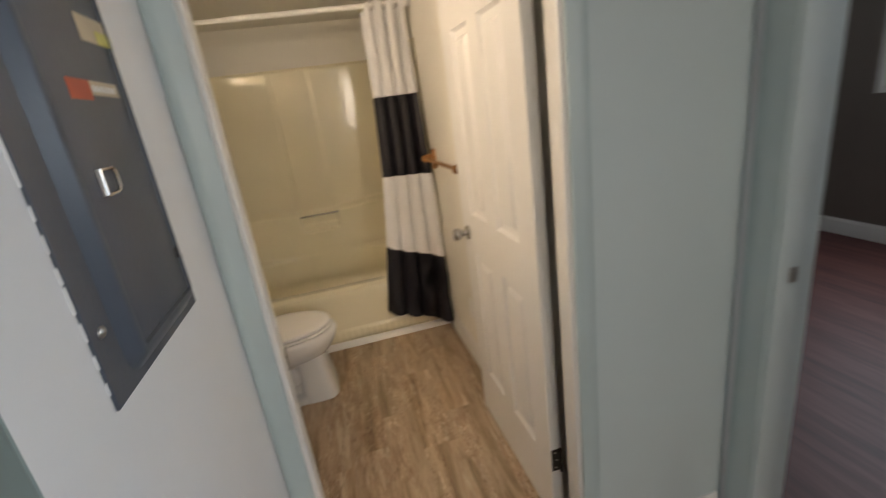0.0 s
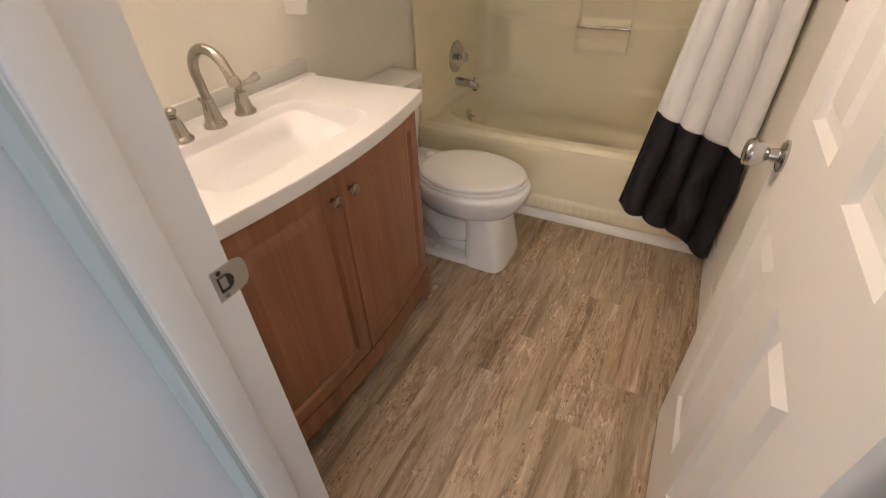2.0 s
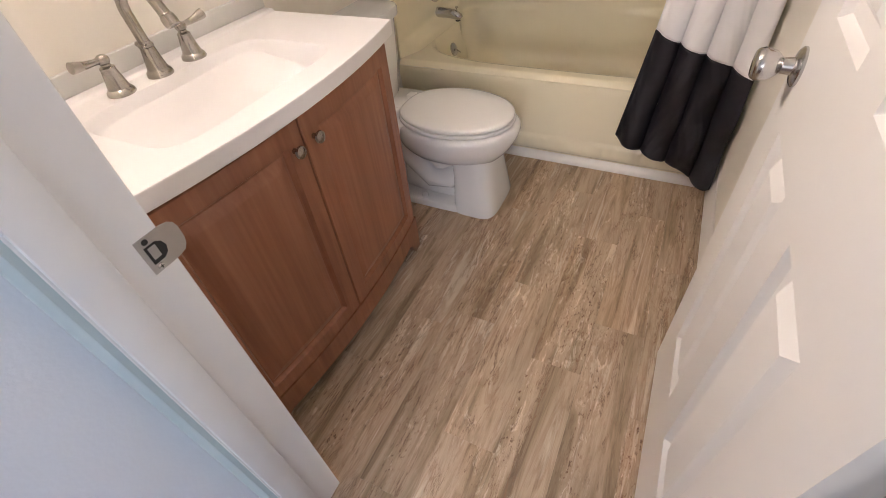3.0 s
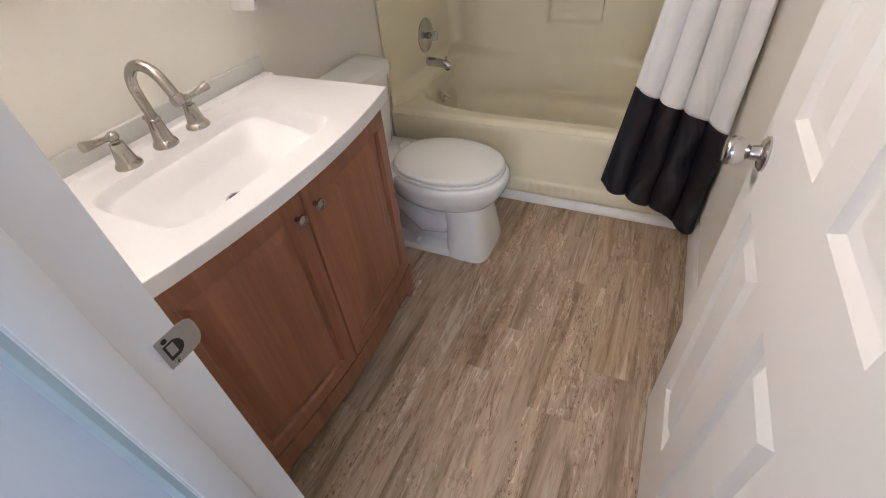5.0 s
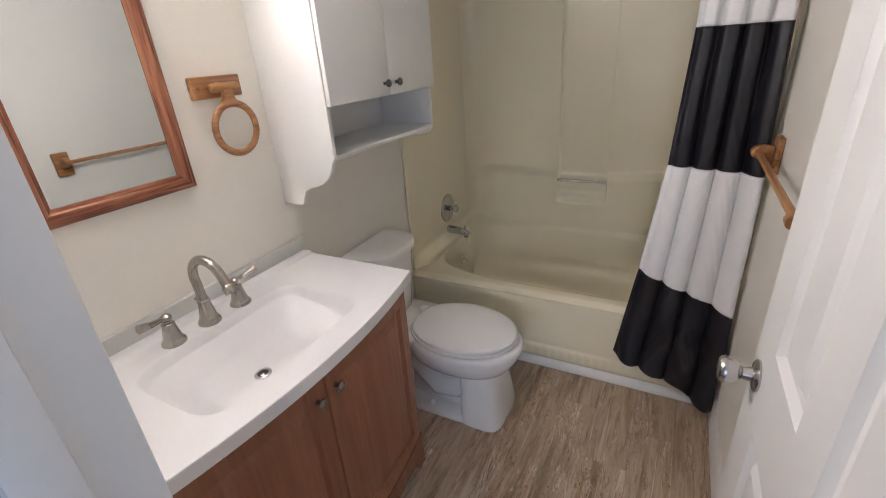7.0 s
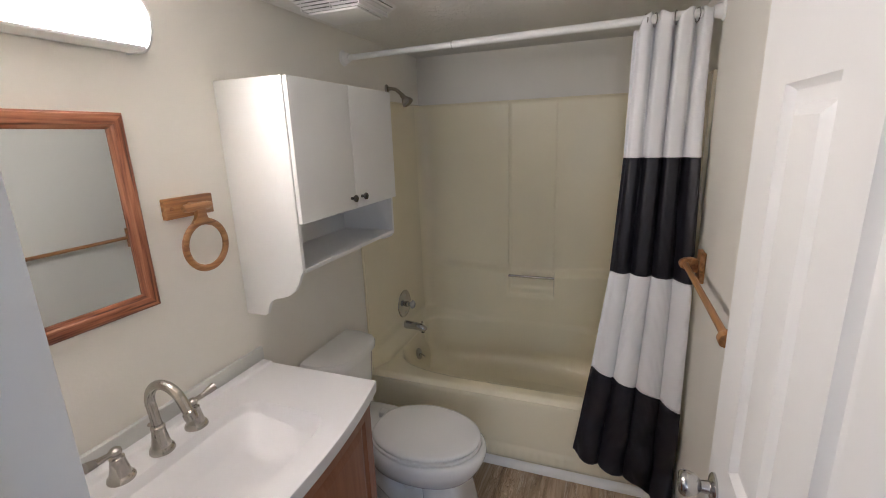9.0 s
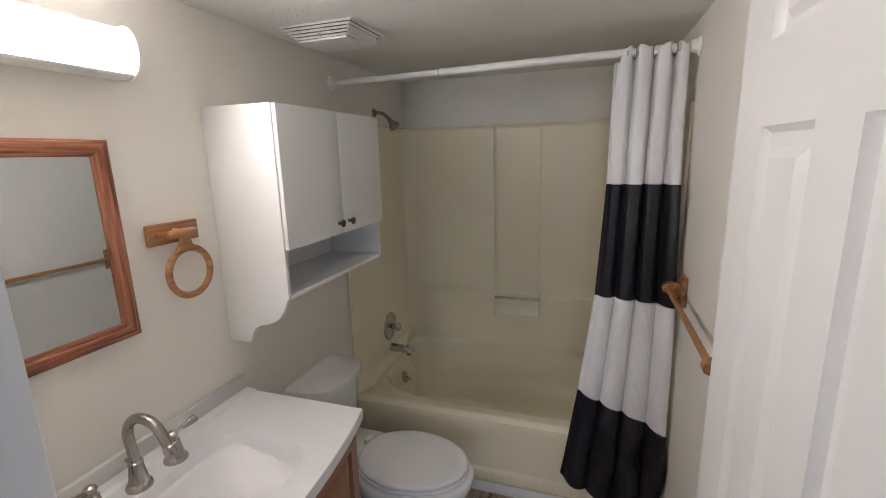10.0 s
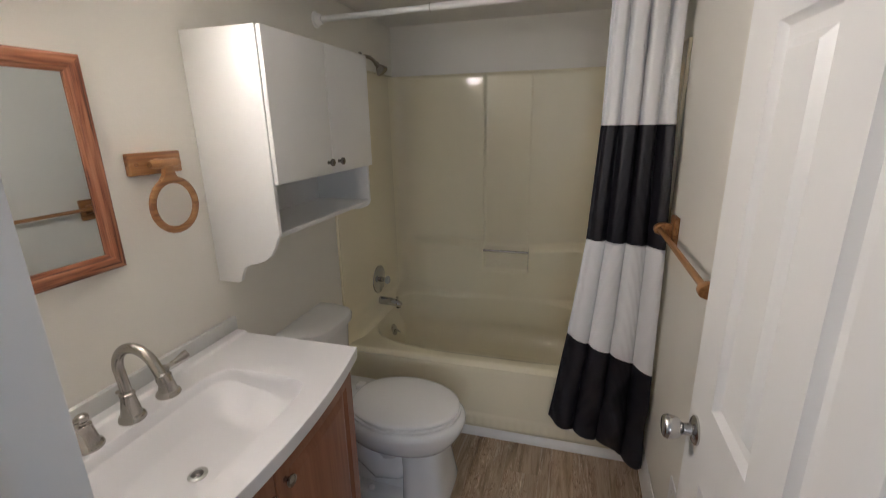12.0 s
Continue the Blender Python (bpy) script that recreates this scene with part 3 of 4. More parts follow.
# ---- breaker panel in the hall ----
PX, PY0, PY1, PZ0, PZ1 = 0.645, -0.652, -0.355, 1.22, 1.93
bp = empty("breaker_panel", (PX, -0.5, PZ0), "dark grey enamelled steel breaker panel set in the hall wall", "breaker panel")
part("cover", box(PX, PY0, PZ0, PX + 0.004, PY1, PZ1, 0.001, 1), PANELGREY, bp)
TY0, TY1, TZ0, TZ1 = -0.597, -0.384, 1.243, 1.905
steps = [(-0.012, 0.004), (-0.008, 0.006), (0.002, 0.015), (0.008, 0.017), (0.014, 0.017), (0.017, 0.012)]
rings = []
for s, d in steps:
    cx, cz, hy, hz = (TY0 + TY1) / 2, (TZ0 + TZ1) / 2, (TY1 - TY0) / 2 - s, (TZ1 - TZ0) / 2 - s
    r = max(0.004, 0.016 - s)
    ring = []
    for sy, sz, a in ((1, -1, -90), (1, 1, 0), (-1, 1, 90), (-1, -1, 180)):
        for k in range(5):
            t = radians(a + 22.5 * k)
            ring.append((PX + d, cx + sy * (hy - r) + r * math.cos(t), cz + sz * (hz - r) + r * math.sin(t)))
    rings.append(ring)
part("raised_frame", loft(rings, cap=False), PANELGREY, bp, smooth=50)
hatch = part("hatch", box(PX + 0.005, TY0 + 0.0175, TZ0 + 0.0175, PX + 0.0155, TY1 - 0.0175, TZ1 - 0.0175, 0.002, 2), PANELGREY, bp)
HX = PX + 0.0155
RY, RZ = -0.531, 1.441
loop = [Vector((HX + 0.004, RY + y, RZ + z)) for y, z in ((-0.018, -0.014), (0.010, -0.014), (0.017, -0.009), (0.018, 0.0), (0.017, 0.009), (0.010, 0.014), (-0.018, 0.014), (-0.018, -0.014))]
part("ring_pull", tube(loop, 0.0022, 8), CHROME, hatch, "square chrome ring pull")
part("ring_seat", box(HX, RY - 0.022, RZ - 0.015, HX + 0.003, RY - 0.014, RZ + 0.015, 0.001, 1), STEEL, hatch)
part("orange_label", box(HX, -0.542, 1.530, HX + 0.0006, -0.492, 1.552), ORANGE, hatch, "torn orange sticker")
part("cream_label", box(HX, -0.492, 1.536, HX + 0.0006, -0.418, 1.552), CREAM, hatch, "cream paper sticker with worn print")
for k in range(7):
    part("print_bar", box(HX + 0.0006, -0.487 + 0.009 * k, 1.540, HX + 0.0009, -0.482 + 0.009 * k, 1.547), PLASTIC, hatch)
part("warning_label", box(HX, -0.470, 1.598, HX + 0.0006, -0.388, 1.628), CREAM, hatch, "cream and yellow warning sticker")
part("warning_stripe", box(HX + 0.0006, -0.430, 1.598, HX + 0.001, -0.388, 1.614), YELLOW, hatch)
for z in (1.318, 1.80):
    part("hatch_hinge", box(PX + 0.012, TY1 - 0.024, z - 0.008, PX + 0.0175, TY1 - 0.017, z + 0.008), DARKHOLE, bp)
for y, z in ((-0.3635, 1.301), (-0.631, 1.301), (-0.3635, 1.85), (-0.631, 1.85)):
    part("screw", lathe([(0.0065, 0), (0.006, 0.002), (0.003, 0.004), (0, 0.0045)], (PX + 0.004, y, z), (1, 0, 0), 14), STEEL, bp, "bright round-headed screw")
bm = bmesh.new()
random.seed(4)
for k in range(22):
    z = PZ0 + 0.02 + k * (PZ1 - PZ0 - 0.04) / 22
    box(PX, PY0 - 0.0005 - random.random() * 0.0018, z, PX + 0.0025, PY0 + 0.001, z + 0.012 + random.random() * 0.02, bm=bm)
part("paint_edge", bm, HALL, bp, "ragged ridge of wall paint along the cover's edge")

# ---- tub and surround ----
TF, TB, RIM = 1.650, 2.47, 0.432
tub = empty("bathtub", (0.76, 2.06, 0), "almond acrylic alcove bathtub with a white base strip", "bathtub")


def tub_height(x, y):
    hx, hy = 0.700, 0.352
    u, v = abs(x - 0.765) / hx, max(0, 2.075 - y) / hy
    d = (u ** 4.2 + v ** 3.0) ** (1 / 3.4)
    lip = 0.003 * ease(1.2, 1.0, d)
    steep = 0.64 + 0.28 * ease(0.6, 1.3, u / (v + 0.01))
    return RIM - lip - 0.29 * ease(1.01, steep, d)


def tub_top(u, v):
    x, y = 0.012 + u * 1.496, TF - 0.012 + v ** 1.15 * (TB - TF + 0.012)
    return x, y, tub_height(x, y) - 0.020 * ease(TF + 0.022, TF - 0.012, y) ** 2


part("basin", sheet(120, 70, tub_top), ALMOND, tub, smooth=60)
apron = [(TF - 0.012, RIM - 0.022), (TF - 0.0145, RIM - 0.032), (TF - 0.0155, RIM - 0.045), (TF - 0.0145, RIM - 0.08), (TF - 0.009, 0.28), (TF - 0.003, 0.16), (TF - 0.002, 0.146), (TF - 0.007, 0.132), (TF - 0.008, 0.120), (TF - 0.006, 0.085), (TF + 0.002, 0.06), (TF + 0.019, 0.05), (TF + 0.019, 0.0)]


def apron_at(u, v):
    k = v * (len(apron) - 1)
    i = min(int(k), len(apron) - 2)
    (y0, z0), (y1, z1) = apron[i], apron[i + 1]
    f = k - i
    x = 0.012 + u * 1.496
    y, z = y0 + (y1 - y0) * f, z0 + (z1 - z0) * f
    if 0.06 < z < 0.14:
        y -= 0.0035 * abs(math.sin(x * 75)) * ease(0.06, 0.075, z) * ease(0.14, 0.12, z)
    return x, y, z


part("apron", sheet(260, 40, apron_at), ALMOND, tub, smooth=60)
part("base_strip", loft([[(x, TF + 0.018 - d, z) for d, z in ((0, 0), (0.017, 0), (0.017, 0.012), (0.014, 0.026), (0.008, 0.036), (0, 0.044))] for x in (0.005, 1.508)]), TRIM, tub, "white quarter-round strip along the floor")
part("overflow_plate", lathe([(0.036, 0), (0.036, 0.003), (0.030, 0.007), (0.0, 0.008)], (0.106, 2.076, 0.332), (0.95, 0, 0.31), 24), CHROME, tub, "chrome overflow plate with trip lever")
part("trip_lever", tube([(0.113, 2.076, 0.335), (0.133, 2.076, 0.330), (0.148, 2.076, 0.319)], [0.003, 0.0035, 0.004], 8), CHROME, tub)
part("drain", lathe([(0.03, 0), (0.03, 0.002), (0.0, 0.003)], (0.30, 2.07, 0.140), (0, 0, 1), 20), CHROME, tub)

sur = empty("tub_surround", (0.76, 2.46, RIM), "glossy almond acrylic three-wall tub surround with a moulded ledge", "tub surround")
ST = 1.858


def back_wall(u, v):
    """The moulded back: it runs from the tub's floor to the top edge in one skin."""
    x, z = 0.0135 + u * 1.493, 0.138 + v ** 1.1 * (ST - 0.138)
    y = 2.476 - 0.022 * max(0, z - 0.85)
    # the lower part stands forward, with a rounded ledge on both sides of the soap niche
    ledge = 0.835 - 0.02 * ease(0.3, 0.6, x) * ease(1.2, 0.9, x)
    low = ease(ledge + 0.022, ledge - 0.022, z)
    low *= ease(0.03, 0.24, x) * ease(1.49, 1.28, x)
    y -= 0.058 * low
    inside = ease(0.602, 0.618, x) * ease(0.898, 0.882, x)
    cut = ease(0.650, 0.668, z)
    y += 0.050 * low * inside * cut
    y -= 0.016 * low * inside * ease(0.715, 0.700, z) * cut
    # the middle column lies a little back, with a bead on both sides
    if z > ledge:
        y += 0.006 * inside
        for s in (0.602, 0.885):
            y -= 0.006 * math.exp(-((x - s) / 0.005) ** 2)
    # low ledges towards both ends, fading out in the middle
    rest = 0.475 + 0.02 * ease(0.5, 0.1, x)
    y -= (0.004 + 0.054 * (ease(0.62, 0.20, x) + ease(0.90, 1.30, x))) * ease(rest + 0.020, rest - 0.020, z)
    # the sweep into the tub's floor and the round corners, wider below the ledge
    sweep = max(0, 0.15 - (z - 0.138)) / 0.15
    y -= 0.15 * (1 - math.sqrt(max(0, 1 - sweep * sweep)))
    below = ease(rest + 0.025, rest - 0.025, z)
    r, inset = 0.07 + 0.09 * below, 0.066 * below
    for c in (abs(x - 0.0135), abs(1.5065 - x)):
        c = max(0, c - inset)
        if c < r:
            y -= r - math.sqrt(max(0, r ** 2 - (r - c) ** 2))
    y += 0.0007 * math.sin(x * 8 + 2.2 * math.sin(z * 3)) * math.sin(z * 2.3 + x)
    edge = max(0, (z - ST + 0.02) / 0.02)
    return x, y + 0.010 * edge * edge, z


part("back_panel", sheet(300, 230, back_wall), ALMOND, sur, smooth=60)


def end_wall(x, way):
    def at(u, v):
        y, z = TF + 0.012 + u * (2.408 - TF - 0.012), RIM - 0.012 + v * (ST - RIM + 0.012)
        low = ease(0.60, 0.56, z) * ease(TF + 0.03, TF + 0.12, y)
        return x + way * (0.012 + 0.004 * low + 0.042 * ease(0.520, 0.455, z) * ease(TF, TF + 0.15, y)), y, z
    return at


part("end_panel", sheet(40, 120, end_wall(0.002, 1)), ALMOND, sur, smooth=60)
part("end_panel", sheet(40, 120, end_wall(1.518, -1)), ALMOND, sur, smooth=60)
part("top_flange", box(0.004, 2.474, ST - 0.001, 1.516, 2.4895, ST + 0.005, 0.002, 2), ALMOND, sur)
for x in (0.003, 1.507):
    part("top_flange", box(x, TF + 0.012, ST - 0.001, x + 0.0145, 2.46, ST + 0.007, 0.003, 2), ALMOND, sur)
    part("edge_flange", box(x, TF + 0.002, RIM, x + 0.0135, TF + 0.0118, ST + 0.006, 0.003, 2), ALMOND, sur)
part("grab_bar", tube([(0.606, 2.428, 0.785), (0.894, 2.428, 0.785)], 0.008, 14), CHROME, sur, "thin chrome bar across the soap niche")

valve = empty("shower_valve", (0.016, 2.091, 0.657), "chrome shower valve with a clear acrylic knob", "shower valve")
part("escutcheon", lathe([(0.087, 0), (0.086, 0.004), (0.075, 0.008), (0.030, 0.011), (0.022, 0.013), (0, 0.013)], (0.015, 2.091, 0.657), (1, 0, 0), 36), CHROME, valve)
part("stem", lathe([(0.018, 0), (0.016, 0.022), (0.009, 0.026), (0.009, 0.034), (0, 0.034)], (0.027, 2.091, 0.657), (1, 0, 0), 20), CHROME, valve)
bm = bmesh.new()
prof = [(0.012, 0), (0.020, 0.003), (0.024, 0.010), (0.023, 0.020), (0.016, 0.025), (0, 0.026)]
a_rings = []
for r, hgt in prof:
    a_rings.append([(0.060 + hgt, 2.091 + max(r, 1e-4) * (1 + 0.09 * math.cos(6 * k * math.tau / 36)) * math.cos(k * math.tau / 36), 0.657 + max(r, 1e-4) * (1 + 0.09 * math.cos(6 * k * math.tau / 36)) * math.sin(k * math.tau / 36)) for k in range(36)])
part("knob", loft(a_rings, bm), ACRYLIC, valve, "clear acrylic knob")
for dz in (-0.058, 0.058):
    part("screw", lathe([(0.005, 0), (0.004, 0.002), (0, 0.003)], (0.024, 2.091, 0.657 + dz), (1, 0, 0), 10), STEEL, valve)

spout = empty("tub_spout", (0.02, 2.085, 0.51), "chrome tub spout with a diverter knob", "tub spout")
bm = tube([(0.016, 2.085, 0.520), (0.03, 2.085, 0.520), (0.09, 2.085, 0.518), (0.125, 2.085, 0.512), (0.150, 2.085, 0.500), (0.156, 2.085, 0.494)], [0.026, 0.026, 0.024, 0.0235, 0.020, 0.014], 20)
part("body", bm, CHROME, spout)
part("diverter", lathe([(0.004, 0), (0.004, 0.014), (0.008, 0.016), (0.008, 0.022), (0, 0.024)], (0.132, 2.085, 0.530), (0.1, 0, 1), 14), CHROME, spout)
# dark plug that stands for the shade in the spout's mouth
part("outlet_shade", lathe([(0.013, 0), (0.013, 0.008), (0.001, 0.008)], (0.138, 2.085, 0.482), (0, 0, 1), 16), DARKHOLE, spout)

head = empty("shower", (0, 2.06, 1.9), "brushed nickel shower head on a bent arm", "shower")
part("wall_flange", lathe([(0.026, 0), (0.024, 0.004), (0.012, 0.008), (0, 0.008)], (0.0, 2.06, 1.930), (1, 0, 0), 20), NICKEL, head)
part("arm", tube([(0.004, 2.06, 1.930), (0.03, 2.06, 1.931), (0.055, 2.06, 1.925), (0.075, 2.06, 1.910), (0.092, 2.06, 1.892)], 0.0095, 14), NICKEL, head)
part("head", lathe([(0.012, 0), (0.014, 0.008), (0.012, 0.014), (0.013, 0.020), (0.030, 0.048), (0.033, 0.060), (0.030, 0.064), (0, 0.064)], (0.088, 2.06, 1.897), (0.62, 0, -0.78), 24), NICKEL, head)

# ---- curtain rod and curtain ----
rod = empty("curtain_rod", (0.76, 1.64, 2.03), "white telescoping shower curtain rod", "curtain rod")
rz = lambda x: 2.030 + 0.021 * x / 1.52
part("thin_tube", tube([(0.012, 1.64, rz(0.012)), (0.54, 1.64, rz(0.54))], 0.0125, 18), PLASTIC, rod)
part("thick_tube", tube([(0.535, 1.64, rz(0.535)), (1.508, 1.64, rz(1.508))], 0.0155, 18), PLASTIC, rod)
part("tube_lip", lathe([(0.0160, 0), (0.0160, 0.004), (0.015, 0.004)], (0.531, 1.64, rz(0.531)), (1, 0, 0.014), 18), STEEL, rod)
for x, s in ((0.0, 1), (1.52, -1)):
    part("end_flange", lathe([(0.034, 0.0005), (0.034, 0.004), (0.026, 0.010), (0.021, 0.030), (0.018, 0.034), (0, 0.034)], (x, 1.64, rz(x)), (s, 0, 0), 24), PLASTIC, rod)

curtain = empty("shower_curtain", (1.36, 1.62, 0.1), "white and dark navy striped polyester shower curtain, drawn aside", "shower curtain")
LEFT = ((2.02, 1.235), (1.56, 1.228), (1.09, 1.203), (0.655, 1.150), (0.20, 1.085), (0.05, 1.07))


def left_edge(z):
    for (za, xa), (zb, xb) in zip(LEFT, LEFT[1:]):
        if z >= zb:
            return xb + (xa - xb) * (z - zb) / (za - zb)
    return LEFT[-1][1]


SAG = {2.012: 0.0, 1.562: 0.0, 1.098: 0.012, 0.660: 0.115, 0.215: 0.135}


def band_z(level, u):
    """A seam's height across the curtain; the lower seams sag towards the wall, the header stands over the rod."""
    z = level - u ** 0.8 * SAG[level]
    if level > 2:
        return z + 0.052 * ease(0.07, 0.13, u) + 0.007 * math.sin(u * 38)
    if level < 0.5:
        return z - 0.006 * math.sin(u * 17)
    return z


def fold(u, z):
    """Flat-backed pleats under the rod that open into round lobes with sharp valleys further down."""
    drop = (2.02 - z) / 1.9
    p = (u - 0.275 + 0.012 * math.sin(5 * drop)) / 0.262
    pleat = 0.5 - 0.5 * math.tanh(2.0 * math.cos(math.tau * p))
    lobe = abs(math.sin(math.pi * p)) ** 0.75
    m = ease(0.30, 0.56, drop)
    depth = 0.046 - 0.012 * ease(0.0, 0.3, drop)
    y = 1.640 - 0.040 * ease(0, 0.4, drop) * (0.25 + 0.75 * u) - 0.030 * ease(0.4, 1.0, drop) * (0.3 + 0.7 * u)
    y -= depth * ((1 - m) * pleat + m * lobe - 0.5) * ease(-0.02, 0.10, u)
    y -= 0.030 * ease(0.72, 1.0, u) * ease(0.12, 0.3, drop)
    y += 0.016 * ease(0.68, 0.95, drop) * math.sin(u * 11 + z * 13)
    y += 0.010 * ease(0.72, 0.88, drop) * ease(0.3, 0.7, u) * math.sin(u * 15 - z * 26)
    y += 0.0016 * math.sin(z * 31 + u * 13) * math.sin(u * 23 + z * 7) * (0.3 + drop)
    y += 0.0012 * math.sin(z * 74 + 9 * math.sin(u * 9)) * math.sin(u * 31) * ease(0.1, 0.5, drop)
    right = 1.490 + 0.012 * ease(0.2, 0.6, drop)
    x = left_edge(z) + (right - left_edge(z)) * u - 0.010 * math.sin(math.tau * p) * (1 - 0.5 * m) * (u * (1 - u) * 4)
    return x, min(y, 1.672), z


def band(name, top, bottom, material, label):
    def at(u, v):
        za, zb = band_z(top, u), band_z(bottom, u)
        z = za + (zb - za) * v
        return fold(u, z)
    ob = part(name, sheet(200, 44, at), material, curtain, label, smooth=80)
    thick = ob.modifiers.new("thickness", "SOLIDIFY")
    thick.thickness = 0.0012
    return ob


band("white_band", 2.012, 1.562, WHITECLOTH, "white top band")
band("navy_band", 1.562, 1.098, DARKCLOTH, "dark navy band")
band("white_band", 1.098, 0.660, WHITECLOTH, "white middle band")
band("navy_band", 0.660, 0.215, DARKCLOTH, "dark navy hem band")
for level in (1.562, 1.098, 0.660):
    pts = [Vector(fold(k / 90, band_z(level, k / 90))) + Vector((0, -0.0014, 0)) for k in range(91)]
    part("seam", tube(pts, 0.0012, 6), WHITECLOTH, curtain)
for u in (0.145, 0.275, 0.54, 0.80):
    x = fold(u, 2.0)[0]
    part("curtain_ring", torus((x, 1.64, rz(x) - 0.004), (1, 0.3 * math.sin(u * 9), 0), 0.023, 0.0022, 24, 8), SATIN, curtain, "thin metal curtain ring")

# ---- vanity ----
VY0, VY1 = -0.022, 0.886
bow = lambda y: 0.052 * (1 - ((y - 0.436) / 0.462) ** 2)
vanity = empty("vanity_cabinet", (0.24, 0.43, 0), "reddish cherry-foil vanity cabinet with a bowed front and two doors", "vanity cabinet")
FX = 0.446


def bowed(y0, y1, z0, z1, inner, outer, n=12, wave=None):
    """A panel that follows the bowed front; wave: the lower edge as a function of y."""
    rings = []
    for k in range(n + 1):
        y = y0 + (y1 - y0) * k / n
        b, lo = bow(y) * 0.85, wave(y) if wave else z0
        rings.append([(FX + b + inner, y, lo), (FX + b + outer, y, lo), (FX + b + outer, y, z1), (FX + b + inner, y, z1)])
    return loft(rings)


part("side_panel", box(0.004, VY1 - 0.016, 0, FX, VY1, 0.841, 0.001, 1), CHERRY, vanity)
part("side_panel", box(0.004, VY0, 0, FX, VY0 + 0.016, 0.841, 0.001, 1), CHERRY, vanity)
part("back_panel", box(0.004, VY0 + 0.017, 0.06, 0.012, VY1 - 0.017, 0.70), CHERRY, vanity)
part("bottom_panel", box(0.013, VY0 + 0.017, 0.11, FX - 0.004, VY1 - 0.017, 0.125), CHERRY, vanity)
part("face_frame", bowed(VY0, VY1, 0.125, 0.841, -0.020, 0.0), CHERRY, vanity)
arch = lambda y: 0.068 * ease(VY0 + 0.045, VY0 + 0.085, y) * ease(VY1 - 0.045, VY1 - 0.085, y)
part("plinth", bowed(VY0, VY1 + 0.001, 0, 0.150, -0.018, 0.019, 60, arch), CHERRY, vanity)


def vanity_door(y0, y1, knob_y, n=14):
    z0, z1 = 0.156, 0.826
    steps = [(0, 0.0), (0, 0.015), (0.0025, 0.018), (0.050, 0.018), (0.057, 0.0075), (0.062, 0.007), (0.088, 0.0165), (0.092, 0.017)]
    rings = []
    for s, d in steps:
        ya, yb, za, zb = y0 + s, y1 - s, z0 + s, z1 - s
        loop = [(ya + (yb - ya) * k / n, za) for k in range(n)] + [(yb, za + (zb - za) * k / 4) for k in range(4)]
        loop += [(yb - (yb - ya) * k / n, zb) for k in range(n)] + [(ya, zb - (zb - za) * k / 4) for k in range(4)]
        rings.append([(FX + 0.001 + bow(y) * 0.85 + d, y, z) for y, z in loop])
    bm = loft(rings, cap=False)
    s = steps[-1][0]
    ya, yb = y0 + s, y1 - s
    sheet(n, 2, lambda u, v: (FX + 0.001 + bow(ya + (yb - ya) * u) * 0.85 + steps[-1][1], ya + (yb - ya) * u, z0 + s + (z1 - z0 - 2 * s) * v), bm)
    bmesh.ops.remove_doubles(bm, verts=bm.verts[:], dist=0.0004)
    d = part("door", bm, CHERRY, vanity, smooth=20)
    kx = FX + 0.019 + bow(knob_y) * 0.85
    part("knob", lathe([(0.007, 0), (0.006, 0.010), (0.011, 0.013), (0.0155, 0.018), (0.0150, 0.023), (0.009, 0.026), (0, 0.027)], (kx, knob_y, 0.762), (1, 0, 0), 20), NICKEL, d, "brushed nickel knob")


vanity_door(0.010, 0.4195, 0.384)
vanity_door(0.4235, 0.872, 0.455)

# one-piece top with a sunken basin and a bowed front
top = empty("countertop", (0.26, 0.43, 0.83), "white cultured marble vanity top with a moulded basin", "countertop")
CY0, CY1, CZ = -0.026, 0.898, 0.880
front = lambda y: 0.484 + 0.054 * (1 - ((y - 0.436) / 0.462) ** 2)


def top_at(u, v):
    y = CY0 + v * (CY1 - CY0)
    x = 0.003 + u * (front(y) - 0.003)
    a, b = (x - 0.296) / 0.160, (y - 0.422) / 0.260
    d = (abs(a) ** 6 + abs(b) ** 6) ** (1 / 6)
    deep = (0.060 + 0.052 * ease(0.13, 0.31, x)) * (1 - 0.15 * ease(0.48, 0.70, y))
    near = ease(-0.1, 0.5, a) * ease(1.1, 0.75, abs(b))
    slope = 0.45 * ease(1.01, 0.94, d) + 0.55 * ease(0.99, 0.55, d)
    z = CZ - deep * (slope + (0.88 * ease(1.01, 0.93, d) + 0.12 * ease(0.95, 0.70, d) - slope) * near)
    z += 0.008 * ease(0.058, 0.046, x)
    return x, y, z


bm = sheet(150, 200, top_at)
rim = [top_at(1, k / 200) for k in range(201)]
loft([rim, [(x + 0.0012, y, CZ - 0.001) for x, y, z in rim], [(x + 0.002, y, CZ - 0.003) for x, y, z in rim], [(x, y, CZ - 0.038) for x, y, z in rim], [(x - 0.02, y, CZ - 0.040) for x, y, z in rim]], bm, cap=False, closed=False)
side = [top_at(k / 150, 1) for k in range(151)]
loft([side, [(x, y + 0.0012, z - 0.001) for x, y, z in side], [(x, y + 0.002, z - 0.003) for x, y, z in side], [(x, y, CZ - 0.039) for x, y, z in side]], bm, cap=False, closed=False)
bmesh.ops.remove_doubles(bm, verts=bm.verts[:], dist=0.0003)
part("top", bm, MARBLE, top, smooth=32)
part("drain_ring", lathe([(0.024, 0), (0.024, 0.002), (0.018, 0.004), (0.014, 0.002)], (0.298, 0.404, top_at((0.298 - 0.003) / (front(0.404) - 0.003), (0.404 - CY0) / (CY1 - CY0))[2] - 0.0005), (0, 0, 1), 28), STEEL, top, "brushed nickel drain ring")
